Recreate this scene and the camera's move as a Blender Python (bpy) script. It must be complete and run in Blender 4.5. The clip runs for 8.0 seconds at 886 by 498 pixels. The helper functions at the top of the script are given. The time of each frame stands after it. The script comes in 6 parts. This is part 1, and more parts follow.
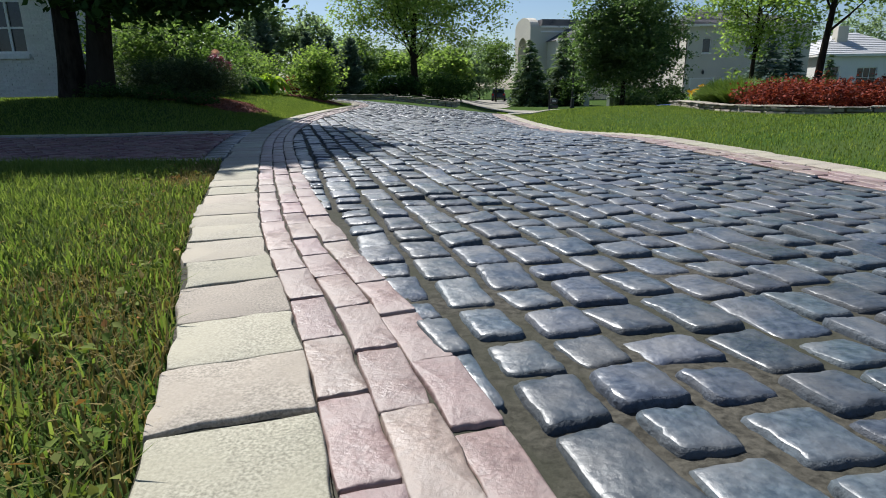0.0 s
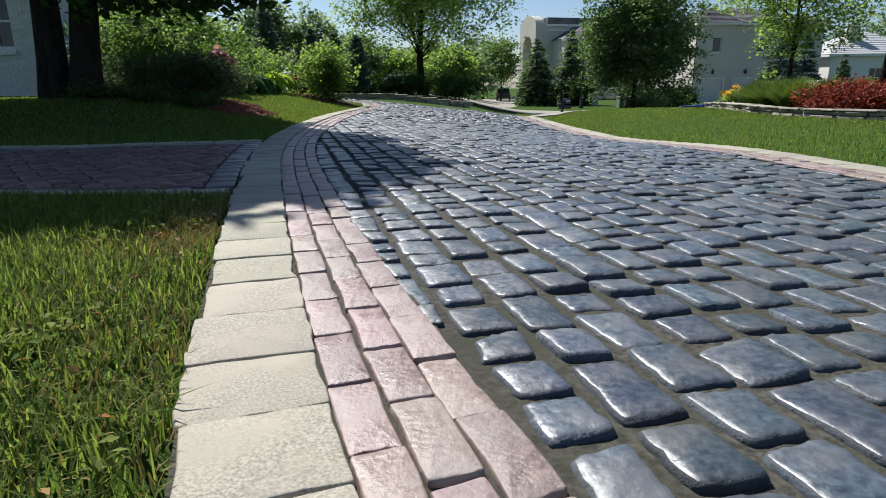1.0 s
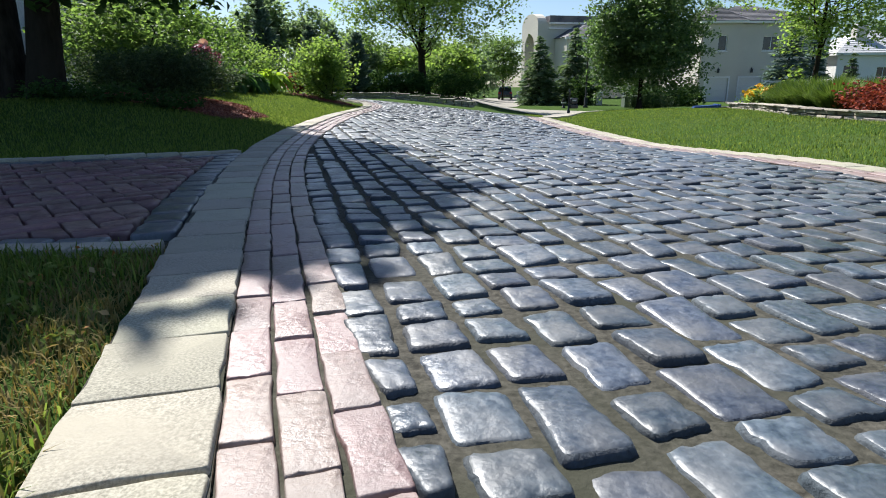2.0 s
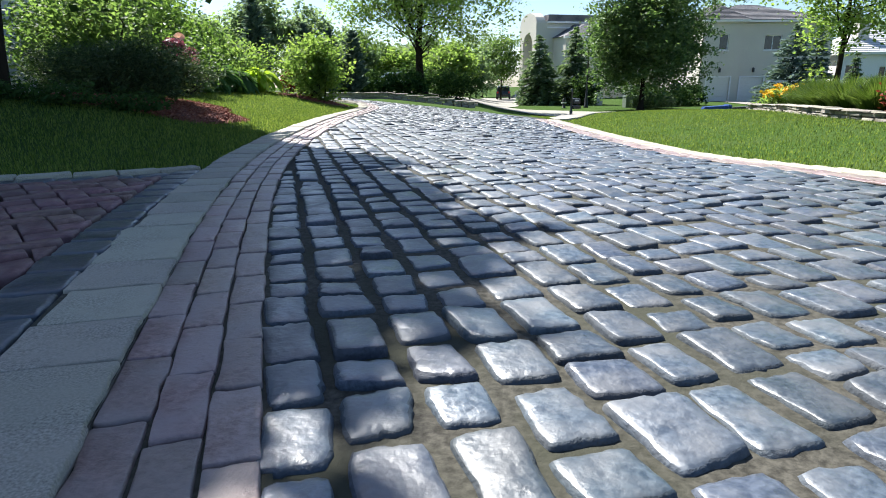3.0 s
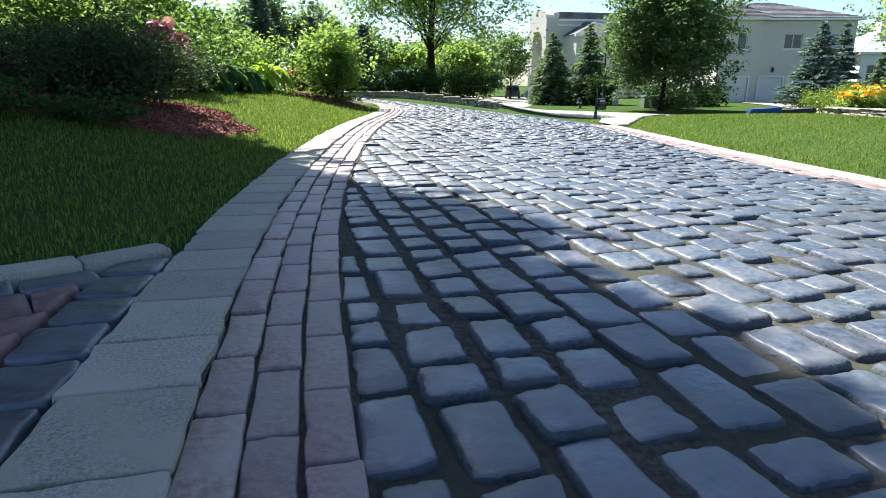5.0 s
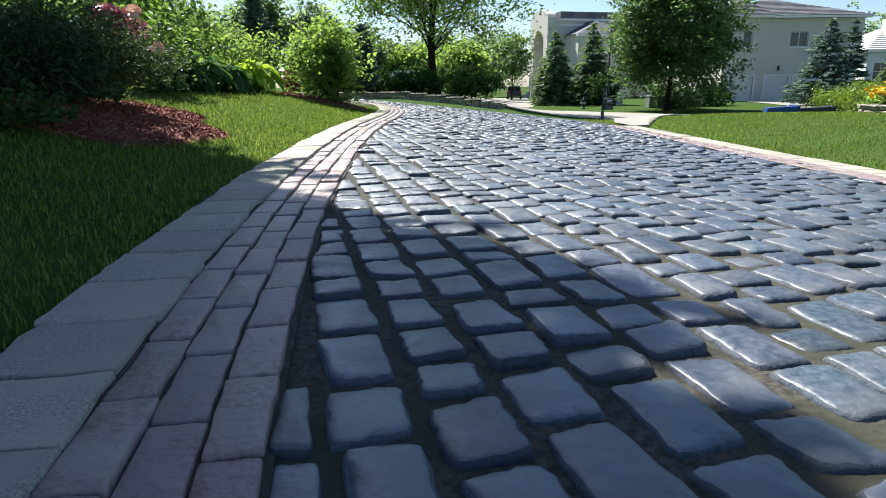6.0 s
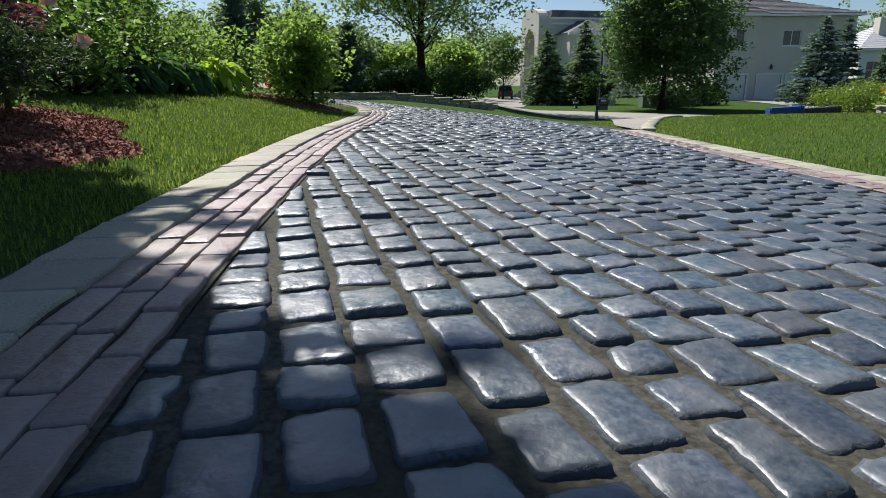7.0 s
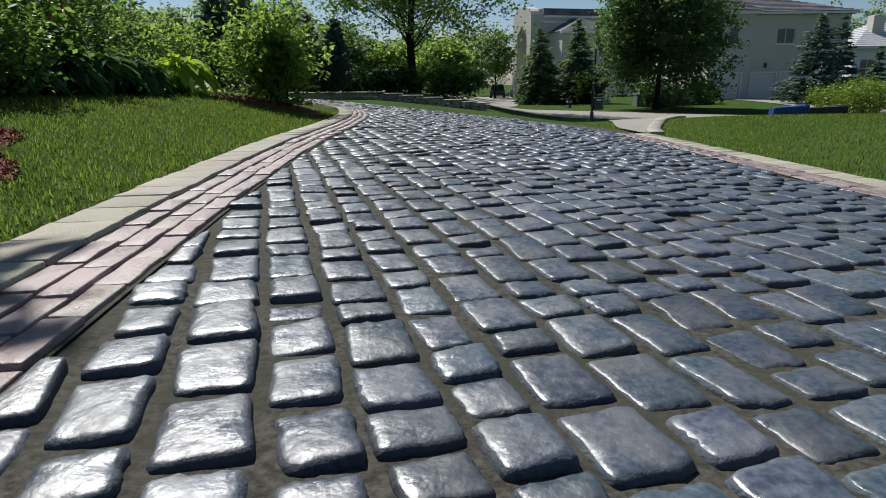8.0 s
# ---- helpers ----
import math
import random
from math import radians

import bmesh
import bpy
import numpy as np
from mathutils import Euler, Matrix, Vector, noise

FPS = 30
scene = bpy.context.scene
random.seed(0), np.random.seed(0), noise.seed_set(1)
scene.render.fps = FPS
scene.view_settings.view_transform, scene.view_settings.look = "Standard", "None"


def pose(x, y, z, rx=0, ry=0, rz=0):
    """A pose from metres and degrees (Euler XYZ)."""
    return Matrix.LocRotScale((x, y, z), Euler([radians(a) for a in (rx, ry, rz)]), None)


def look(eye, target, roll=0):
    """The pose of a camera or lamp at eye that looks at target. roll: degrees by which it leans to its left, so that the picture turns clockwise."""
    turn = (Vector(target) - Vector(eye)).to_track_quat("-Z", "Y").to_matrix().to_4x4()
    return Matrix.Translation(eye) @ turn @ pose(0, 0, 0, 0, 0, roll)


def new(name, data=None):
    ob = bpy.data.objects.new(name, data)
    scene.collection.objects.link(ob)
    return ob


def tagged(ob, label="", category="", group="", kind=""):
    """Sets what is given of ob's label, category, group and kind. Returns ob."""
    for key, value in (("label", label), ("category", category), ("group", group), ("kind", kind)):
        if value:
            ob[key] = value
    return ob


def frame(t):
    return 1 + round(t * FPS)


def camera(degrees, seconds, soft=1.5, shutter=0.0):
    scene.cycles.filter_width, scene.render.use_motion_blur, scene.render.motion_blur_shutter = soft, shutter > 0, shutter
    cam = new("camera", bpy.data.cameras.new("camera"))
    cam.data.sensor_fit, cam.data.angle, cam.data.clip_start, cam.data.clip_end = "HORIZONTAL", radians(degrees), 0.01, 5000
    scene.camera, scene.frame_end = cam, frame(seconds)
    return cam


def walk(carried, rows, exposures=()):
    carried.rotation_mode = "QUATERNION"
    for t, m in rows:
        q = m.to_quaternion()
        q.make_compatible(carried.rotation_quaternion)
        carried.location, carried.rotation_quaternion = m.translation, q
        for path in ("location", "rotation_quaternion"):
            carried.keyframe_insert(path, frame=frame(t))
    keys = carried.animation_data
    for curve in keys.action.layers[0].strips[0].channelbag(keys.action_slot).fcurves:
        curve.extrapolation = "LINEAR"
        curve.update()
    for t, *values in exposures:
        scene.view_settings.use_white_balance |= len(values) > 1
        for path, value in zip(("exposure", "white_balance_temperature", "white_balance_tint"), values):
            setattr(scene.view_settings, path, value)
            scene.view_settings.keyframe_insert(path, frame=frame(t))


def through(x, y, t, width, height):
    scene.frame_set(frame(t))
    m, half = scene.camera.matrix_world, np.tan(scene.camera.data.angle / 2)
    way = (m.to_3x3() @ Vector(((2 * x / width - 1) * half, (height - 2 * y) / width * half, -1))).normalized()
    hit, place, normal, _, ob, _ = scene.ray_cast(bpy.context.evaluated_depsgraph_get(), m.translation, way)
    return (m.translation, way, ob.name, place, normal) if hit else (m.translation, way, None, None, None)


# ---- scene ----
cam = camera(73.5, 8.0, soft=1.0)
PATH = [
    (0, (0.471, 0.419, 0.438), (0.442, 2.349, -0.083), -0.8),
    (0.5, (0.185, 0.939, 0.449), (0.155, 2.869, -0.074), -0.7),
    (1, (0.023, 1.534, 0.468), (-0.007, 3.464, -0.057), -0.6),
    (1.5, (-0.065, 2.033, 0.475), (-0.097, 3.961, -0.053), -0.5),
    (3, (-0.226, 3.436, 0.473), (-0.245, 5.365, -0.057), -0.5),
    (3.5, (-0.314, 3.902, 0.473), (-0.333, 5.829, -0.06), -0.3),
    (4, (-0.493, 4.362, 0.478), (-0.514, 6.289, -0.057), -0.2),
    (4.5, (-0.717, 4.802, 0.505), (-0.74, 6.728, -0.031), -0.1),
    (6, (-0.921, 6.09, 0.436), (-0.951, 8.019, -0.094), -0.6),
    (6.5, (-0.923, 6.559, 0.457), (-0.946, 8.487, -0.073), -0.7),
    (7, (-0.842, 7.029, 0.448), (-0.845, 8.957, -0.084), -0.7),
    (7.5, (-0.789, 7.472, 0.431), (-0.783, 9.4, -0.101), -0.8),
    (8, (-0.773, 7.884, 0.448), (-0.752, 9.811, -0.087), -0.8),
]
walk(cam, [(t, look(eye, target, roll)) for t, eye, target, roll in PATH],
     exposures=[(t, e + 0.2, 6080, 10) for t, e in ((0, 0.42), (1.0, 0.47), (1.5, 0.6), (2.6, 1.15), (3.5, 1.48), (4.5, 1.56), (5.4, 1.4), (6.0, 1.15), (6.5, 0.85), (7.2, 0.30), (8, 0.06))])

# ---- light ----
SUN_AZ, SUN_EL = 33.0, 50.0          # degrees to the left of +y, and above the horizon
world = bpy.data.worlds.new("sky")
scene.world = world
world.use_nodes = True
wn = world.node_tree.nodes
sky = wn.new("ShaderNodeTexSky")
sky.sky_type, sky.sun_disc = "NISHITA", False
sky.sun_elevation, sky.sun_rotation = radians(SUN_EL), radians(-SUN_AZ)
sky.dust_density, sky.ozone_density, sky.air_density = 0.8, 4.0, 1.0
wn["Background"].inputs["Strength"].default_value = 0.062
world.node_tree.links.new(sky.outputs[0], wn["Background"].inputs["Color"])
sun = new("sun", bpy.data.lights.new("sun", "SUN"))
sun.data.energy, sun.data.angle, sun.data.color = 5.0, radians(0.55), (1.0, 0.945, 0.86)
SUN_DIR = Vector((-math.sin(radians(SUN_AZ)) * math.cos(radians(SUN_EL)), math.cos(radians(SUN_AZ)) * math.cos(radians(SUN_EL)), math.sin(radians(SUN_EL))))
sun.matrix_world = look(SUN_DIR * 60, (0, 0, 0))

# ---- materials ----


def material(name, c1, c2, scale=20.0, rough=0.7, c3=None, big=1.5, bump=0.2, dist=0.004, spec=0.4, vary=0.0, by="object", metal=0.0, rough2=None, stretch=(1, 1, 1), big_bump=0.0):
    """Two scales of noise between c1 and c2, stained with c3, with bump; vary: brightness change from piece to piece."""
    m = bpy.data.materials.new(name)
    m.use_nodes = True
    n, l = m.node_tree.nodes, m.node_tree.links
    b = n["Principled BSDF"]
    b.inputs["Specular IOR Level"].default_value = spec
    b.inputs["Metallic"].default_value = metal
    tc = n.new("ShaderNodeTexCoord")
    mp = n.new("ShaderNodeMapping")
    mp.inputs["Scale"].default_value = stretch
    l.new(tc.outputs["Object"], mp.inputs["Vector"])
    vec = mp.outputs[0]
    if vary and by == "object":
        oi = n.new("ShaderNodeObjectInfo")
        add = n.new("ShaderNodeVectorMath")
        add.operation = "ADD"
        l.new(mp.outputs[0], add.inputs[0])
        l.new(oi.outputs["Location"], add.inputs[1])
        vec = add.outputs[0]
    fine = n.new("ShaderNodeTexNoise")
    fine.inputs["Scale"].default_value, fine.inputs["Detail"].default_value, fine.inputs["Roughness"].default_value = scale, 8.0, 0.62
    wide = n.new("ShaderNodeTexNoise")
    wide.inputs["Scale"].default_value, wide.inputs["Detail"].default_value = big, 4.0
    l.new(vec, fine.inputs["Vector"])
    l.new(vec, wide.inputs["Vector"])
    ramp = n.new("ShaderNodeValToRGB")
    ramp.color_ramp.elements[0].position, ramp.color_ramp.elements[1].position = 0.37, 0.63
    ramp.color_ramp.elements[0].color, ramp.color_ramp.elements[1].color = (*c1, 1), (*c2, 1)
    l.new(fine.outputs["Fac"], ramp.inputs["Fac"])
    col = ramp.outputs["Color"]
    if c3:
        r2 = n.new("ShaderNodeValToRGB")
        r2.color_ramp.elements[0].position, r2.color_ramp.elements[1].position = 0.42, 0.66
        l.new(wide.outputs["Fac"], r2.inputs["Fac"])
        mx = n.new("ShaderNodeMix")
        mx.data_type = "RGBA"
        l.new(r2.outputs["Color"], mx.inputs["Factor"])
        l.new(col, mx.inputs["A"])
        mx.inputs["B"].default_value = (*c3, 1)
        col = mx.outputs["Result"]
    if vary:
        if by == "object":
            rnd = n.new("ShaderNodeObjectInfo").outputs["Random"]
        else:
            rnd = n.new("ShaderNodeNewGeometry").outputs["Random Per Island"]
        hsv = n.new("ShaderNodeHueSaturation")
        mr = n.new("ShaderNodeMapRange")
        mr.inputs["To Min"].default_value, mr.inputs["To Max"].default_value = 1 - vary, 1 + vary
        l.new(rnd, mr.inputs["Value"])
        l.new(mr.outputs[0], hsv.inputs["Value"])
        mh = n.new("ShaderNodeMath")
        mh.operation = "MULTIPLY_ADD"
        mh.inputs[1].default_value, mh.inputs[2].default_value = 0.05, 0.475
        fr = n.new("ShaderNodeMath")
        fr.operation = "FRACT"
        m7 = n.new("ShaderNodeMath")
        m7.operation = "MULTIPLY"
        m7.inputs[1].default_value = 7.31
        l.new(rnd, m7.inputs[0])
        l.new(m7.outputs[0], fr.inputs[0])
        l.new(fr.outputs[0], mh.inputs[0])
        l.new(mh.outputs[0], hsv.inputs["Hue"])
        l.new(col, hsv.inputs["Color"])
        col = hsv.outputs["Color"]
    l.new(col, b.inputs["Base Color"])
    if rough2 is None:
        b.inputs["Roughness"].default_value = rough
    else:
        mr2 = n.new("ShaderNodeMapRange")
        mr2.inputs["To Min"].default_value, mr2.inputs["To Max"].default_value = rough, rough2
        mr2.inputs["From Min"].default_value, mr2.inputs["From Max"].default_value = 0.36, 0.64
        both = n.new("ShaderNodeMix")
        both.inputs["Factor"].default_value = 0.6
        l.new(fine.outputs["Fac"], both.inputs["A"])
        l.new(wide.outputs["Fac"], both.inputs["B"])
        l.new(both.outputs["Result"], mr2.inputs["Value"])
        l.new(mr2.outputs[0], b.inputs["Roughness"])
    if bump:
        bp = n.new("ShaderNodeBump")
        bp.inputs["Strength"].default_value, bp.inputs["Distance"].default_value = bump, dist
        l.new(fine.outputs["Fac"], bp.inputs["Height"])
        if big_bump:
            b2 = n.new("ShaderNodeBump")
            b2.inputs["Strength"].default_value, b2.inputs["Distance"].default_value = 0.6, big_bump
            mid = n.new("ShaderNodeTexNoise")
            mid.inputs["Scale"].default_value, mid.inputs["Detail"].default_value = big * 2.2, 3.0
            l.new(vec, mid.inputs["Vector"])
            l.new(mid.outputs["Fac"], b2.inputs["Height"])
            l.new(b2.outputs[0], bp.inputs["Normal"])
        l.new(bp.outputs[0], b.inputs["Normal"])
    return m


def foliage(name, c1, c2, c3, through=0.35, rough=0.45, spec=0.35, glow=1.0):
    """Leaves that differ one from another, and let some light through."""
    m = bpy.data.materials.new(name)
    m.use_nodes = True
    n, l = m.node_tree.nodes, m.node_tree.links
    b = n["Principled BSDF"]
    b.inputs["Roughness"].default_value = rough
    b.inputs["Specular IOR Level"].default_value = spec
    g = n.new("ShaderNodeNewGeometry")
    ramp = n.new("ShaderNodeValToRGB")
    e = ramp.color_ramp.elements
    e[0].color, e[1].color = (*c1, 1), (*c3, 1)
    mid = e.new(0.55)
    mid.color = (*c2, 1)
    l.new(g.outputs["Random Per Island"], ramp.inputs["Fac"])
    l.new(ramp.outputs["Color"], b.inputs["Base Color"])
    tr = n.new("ShaderNodeBsdfTranslucent")
    br = n.new("ShaderNodeMix")
    br.data_type, br.blend_type = "RGBA", "MULTIPLY"
    br.inputs["Factor"].default_value = 1.0
    br.inputs["B"].default_value = (1.25 * glow, 1.22 * glow, 0.72 * glow, 1)
    l.new(ramp.outputs["Color"], br.inputs["A"])
    l.new(br.outputs["Result"], tr.inputs["Color"])
    mx = n.new("ShaderNodeMixShader")
    mx.inputs["Fac"].default_value = through
    l.new(b.outputs[0], mx.inputs[1])
    l.new(tr.outputs[0], mx.inputs[2])
    l.new(mx.outputs[0], n["Material Output"].inputs["Surface"])
    return m


SETT = dict(c1=(0.027, 0.0355, 0.047), c2=(0.067, 0.083, 0.102), scale=60.0, big=9.0, c3=(0.068, 0.073, 0.079), bump=0.45, dist=0.003, vary=0.36, rough=0.28, rough2=0.60, spec=1.0, big_bump=0.009)
CHIPPED = dict(SETT, scale=95.0, bump=0.9, dist=0.005, rough=0.55, rough2=0.85, spec=0.4, big_bump=0.006)
M_SETT = material("worn_granite", by="object", **SETT)
M_SETT_FAR = material("worn_granite_rest", by="island", **SETT)
M_SETT_RIM = material("broken_granite", by="object", **CHIPPED)
M_SETT_RIM_FAR = material("broken_granite_rest", by="island", **CHIPPED)
BRICK = dict(c1=(0.145, 0.092, 0.080), c2=(0.275, 0.195, 0.172), scale=70.0, big=8.0, c3=(0.26, 0.205, 0.185), bump=0.7, dist=0.004, vary=0.17, rough=0.36, rough2=0.66, spec=0.65, big_bump=0.004)
M_BRICK = material("red_paver", by="object", **BRICK)
M_BRICK_FAR = material("red_paver_rest", by="island", **BRICK)
KERB = dict(c1=(0.20, 0.183, 0.14), c2=(0.40, 0.37, 0.295), scale=210.0, big=7.0, c3=(0.335, 0.305, 0.235), bump=0.5, dist=0.0025, vary=0.11, rough=0.8, spec=0.35, big_bump=0.004)
M_KERB = material("pale_concrete", by="object", **KERB)
M_KERB_FAR = material("pale_concrete_rest", by="island", **KERB)
DRIVE = dict(c1=(0.10, 0.05, 0.047), c2=(0.21, 0.12, 0.11), scale=40.0, big=4.0, c3=(0.15, 0.09, 0.085), bump=0.4, dist=0.003, vary=0.2, rough=0.6, spec=0.4)
M_DRIVE = material("driveway_brick", by="object", **DRIVE)
M_DRIVE_FAR = material("driveway_brick_rest", by="island", **DRIVE)
M_BED = material("sandy_joint", (0.030, 0.028, 0.022), (0.085, 0.079, 0.063), 60, 0.95, (0.042, 0.043, 0.029), 3.0, 0.7, 0.006, 0.2)
M_LAWN = material("lawn_soil", (0.022, 0.045, 0.010), (0.06, 0.105, 0.022), 32, 1.0, (0.055, 0.085, 0.024), 0.9, 0.8, 0.02, 0.02)
M_BLADE = foliage("grass_blade", (0.062, 0.1, 0.02), (0.1, 0.15, 0.032), (0.175, 0.215, 0.06), 0.48, 0.75, 0.12, 1.4)
M_DRY = foliage("dry_grass", (0.16, 0.13, 0.045), (0.27, 0.21, 0.085), (0.13, 0.15, 0.045), 0.25, 0.8, 0.1)
M_LITTER = foliage("fallen_leaf", (0.28, 0.11, 0.03), (0.34, 0.22, 0.09), (0.42, 0.34, 0.2), 0.2, 0.8, 0.1)
M_WEED = foliage("clover_leaf", (0.10, 0.16, 0.03), (0.16, 0.20, 0.045), (0.2, 0.22, 0.06), 0.3, 0.8, 0.1)
M_CONC = material("street_concrete", (0.21, 0.197, 0.165), (0.31, 0.29, 0.245), 6, 0.9, (0.27, 0.245, 0.21), 0.3, 0.3, 0.004, 0.3)
M_BARK = material("bark", (0.012, 0.010, 0.008), (0.042, 0.034, 0.026), 18, 1.0, (0.033, 0.028, 0.021), 3, 1.0, 0.03, 0.04, stretch=(1, 1, 0.25))
M_MULCH = material("red_mulch", (0.10, 0.028, 0.018), (0.26, 0.085, 0.055), 40, 0.95, (0.13, 0.06, 0.045), 3, 1.0, 0.02, 0.2)
M_CHIP = foliage("bark_chip", (0.11, 0.03, 0.02), (0.24, 0.08, 0.05), (0.36, 0.17, 0.12), 0.0, 0.9)
M_STUCCO = material("cream_stucco", (0.50, 0.47, 0.40), (0.60, 0.565, 0.48), 30, 0.95, (0.52, 0.49, 0.42), 0.4, 0.35, 0.006, 0.2)
M_WHITEBRICK = material("white_painted_brick", (0.62, 0.60, 0.55), (0.76, 0.74, 0.69), 22, 0.85, (0.66, 0.63, 0.57), 1.2, 0.3, 0.004, 0.3, vary=0.06, by="island")
M_TRIM = material("white_trim", (0.68, 0.67, 0.64), (0.78, 0.77, 0.74), 12, 0.6, None, 1, 0.1, 0.002, 0.4)
M_ROOF = material("grey_roof_tile", (0.065, 0.067, 0.075), (0.13, 0.13, 0.138), 9, 0.85, (0.17, 0.16, 0.16), 0.8, 0.4, 0.01, 0.3, vary=0.12, by="island")
M_DOOR = material("painted_garage_door", (0.62, 0.60, 0.55), (0.70, 0.68, 0.63), 10, 0.6, None, 1, 0.1, 0.002, 0.4)
M_GLASS = material("window_glass", (0.012, 0.015, 0.018), (0.03, 0.035, 0.04), 3, 0.06, None, 1, 0.0, 0.001, 0.6)
M_BLACK = material("black_metal", (0.012, 0.012, 0.013), (0.03, 0.03, 0.032), 30, 0.4, None, 2, 0.1, 0.001, 0.5)
M_GREEN = material("green_cabinet_paint", (0.09, 0.12, 0.09), (0.14, 0.17, 0.13), 12, 0.6, None, 2, 0.1, 0.001, 0.4)
M_PALE = material("pale_grey_plastic", (0.42, 0.42, 0.42), (0.52, 0.52, 0.52), 10, 0.6, None, 2, 0.1, 0.001, 0.4)
M_BLUEBIN = material("blue_plastic", (0.012, 0.04, 0.17), (0.025, 0.07, 0.25), 14, 0.45, None, 2, 0.1, 0.002, 0.4)
M_DARKBIN = material("charcoal_plastic", (0.018, 0.018, 0.02), (0.04, 0.04, 0.042), 14, 0.5, None, 2, 0.1, 0.002, 0.4)
M_STONE = material("fieldstone", (0.17, 0.155, 0.13), (0.36, 0.33, 0.28), 16, 0.9, (0.33, 0.29, 0.23), 3, 0.7, 0.01, 0.3, vary=0.22, by="object")
M_CARBLUE = material("dark_blue_car_paint", (0.03, 0.045, 0.075), (0.045, 0.06, 0.095), 4, 0.25, None, 1, 0.0, 0.001, 0.6)
M_CARWHITE = material("white_car_paint", (0.62, 0.63, 0.64), (0.7, 0.7, 0.71), 4, 0.25, None, 1, 0.0, 0.001, 0.6)
M_TYRE = material("tyre_rubber", (0.012, 0.012, 0.012), (0.03, 0.03, 0.03), 30, 0.9, None, 2, 0.2, 0.002, 0.3)
M_CHROME = material("bright_metal", (0.55, 0.55, 0.56), (0.65, 0.65, 0.66), 10, 0.25, None, 2, 0.0, 0.001, 0.5, metal=1.0)
M_RED = material("red_lamp_glass", (0.35, 0.02, 0.02), (0.45, 0.03, 0.03), 10, 0.25, None, 2, 0.0, 0.001, 0.5)
F_MAPLE = foliage("tree_leaf", (0.052, 0.092, 0.032), (0.085, 0.14, 0.045), (0.13, 0.195, 0.062), 0.6, 0.6, 0.2, 1.6)
F_LIGHT = foliage("light_leaf", (0.08, 0.135, 0.038), (0.13, 0.2, 0.055), (0.19, 0.27, 0.08), 0.6, 0.6, 0.2, 1.6)
F_SUNNY = foliage("sunny_leaf", (0.048, 0.092, 0.025), (0.088, 0.158, 0.038), (0.16, 0.25, 0.062), 0.5, 0.5, 0.35, 1.4)
F_DARK = foliage("dark_leaf", (0.026, 0.056, 0.018), (0.042, 0.085, 0.026), (0.07, 0.125, 0.036), 0.4, 0.8, 0.08)
F_YEW = foliage("yew_needle", (0.03, 0.058, 0.027), (0.052, 0.09, 0.04), (0.125, 0.175, 0.08), 0.25, 0.65, 0.2)
F_ROUND = foliage("dense_crown_leaf", (0.046, 0.088, 0.036), (0.074, 0.13, 0.05), (0.118, 0.185, 0.07), 0.5, 0.5, 0.3, 1.35)
# dark green needles, their colour lightened to stand for sunlit haze
F_SPRUCE = foliage("hazed_spruce_needle", (0.075, 0.125, 0.07), (0.115, 0.175, 0.098), (0.165, 0.23, 0.13), 0.45, 0.7, 0.15)
# blue-green of the needles themselves, with some haze lightening put into the colour
F_BLUE = foliage("hazed_blue_spruce_needle", (0.065, 0.105, 0.092), (0.105, 0.16, 0.14), (0.17, 0.235, 0.205), 0.3, 0.7, 0.15)
# distance haze is mixed into this leaf colour: paler and bluer than real foliage
F_FAR_HAZED = foliage("hazed_far_leaf", (0.09, 0.135, 0.09), (0.125, 0.178, 0.118), (0.16, 0.22, 0.148), 0.65, 0.7, 0.1, 1.5)
F_HOSTA = foliage("hosta_leaf", (0.04, 0.085, 0.03), (0.06, 0.125, 0.042), (0.1, 0.18, 0.06), 0.45, 0.75, 0.1, 1.4)
F_LIME = foliage("lime_hosta_leaf", (0.2, 0.31, 0.03), (0.29, 0.41, 0.045), (0.36, 0.47, 0.08), 0.5, 0.7, 0.15, 1.3)
F_REDLEAF = foliage("red_leaf", (0.07, 0.02, 0.016), (0.19, 0.035, 0.026), (0.34, 0.075, 0.05), 0.3, 0.65, 0.15)
F_PURPLE = foliage("purple_leaf", (0.10, 0.025, 0.06), (0.2, 0.06, 0.12), (0.32, 0.13, 0.2), 0.35)
F_PINK = foliage("pink_petal", (0.66, 0.26, 0.28), (0.74, 0.36, 0.36), (0.80, 0.48, 0.44), 0.35)
F_REDPETAL = foliage("red_petal", (0.5, 0.03, 0.03), (0.6, 0.05, 0.04), (0.65, 0.09, 0.05), 0.3)
F_YELLOW = foliage("yellow_petal", (0.62, 0.34, 0.01), (0.72, 0.42, 0.015), (0.78, 0.52, 0.03), 0.3)
F_GRASS = foliage("ornamental_grass", (0.06, 0.11, 0.02), (0.11, 0.18, 0.035), (0.19, 0.25, 0.07), 0.35)
F_BOX = foliage("yellow_green_leaf", (0.10, 0.17, 0.02), (0.17, 0.25, 0.03), (0.25, 0.33, 0.05), 0.35)

# ---- mesh helpers ----
ORIGIN = {}


def thing(name, at, label, category, group="", kind=""):
    ob = new(name)
    ob.location = at
    ob.empty_display_size = 0.1
    ORIGIN[ob.name] = Vector(at)
    return tagged(ob, label, category, group, kind)


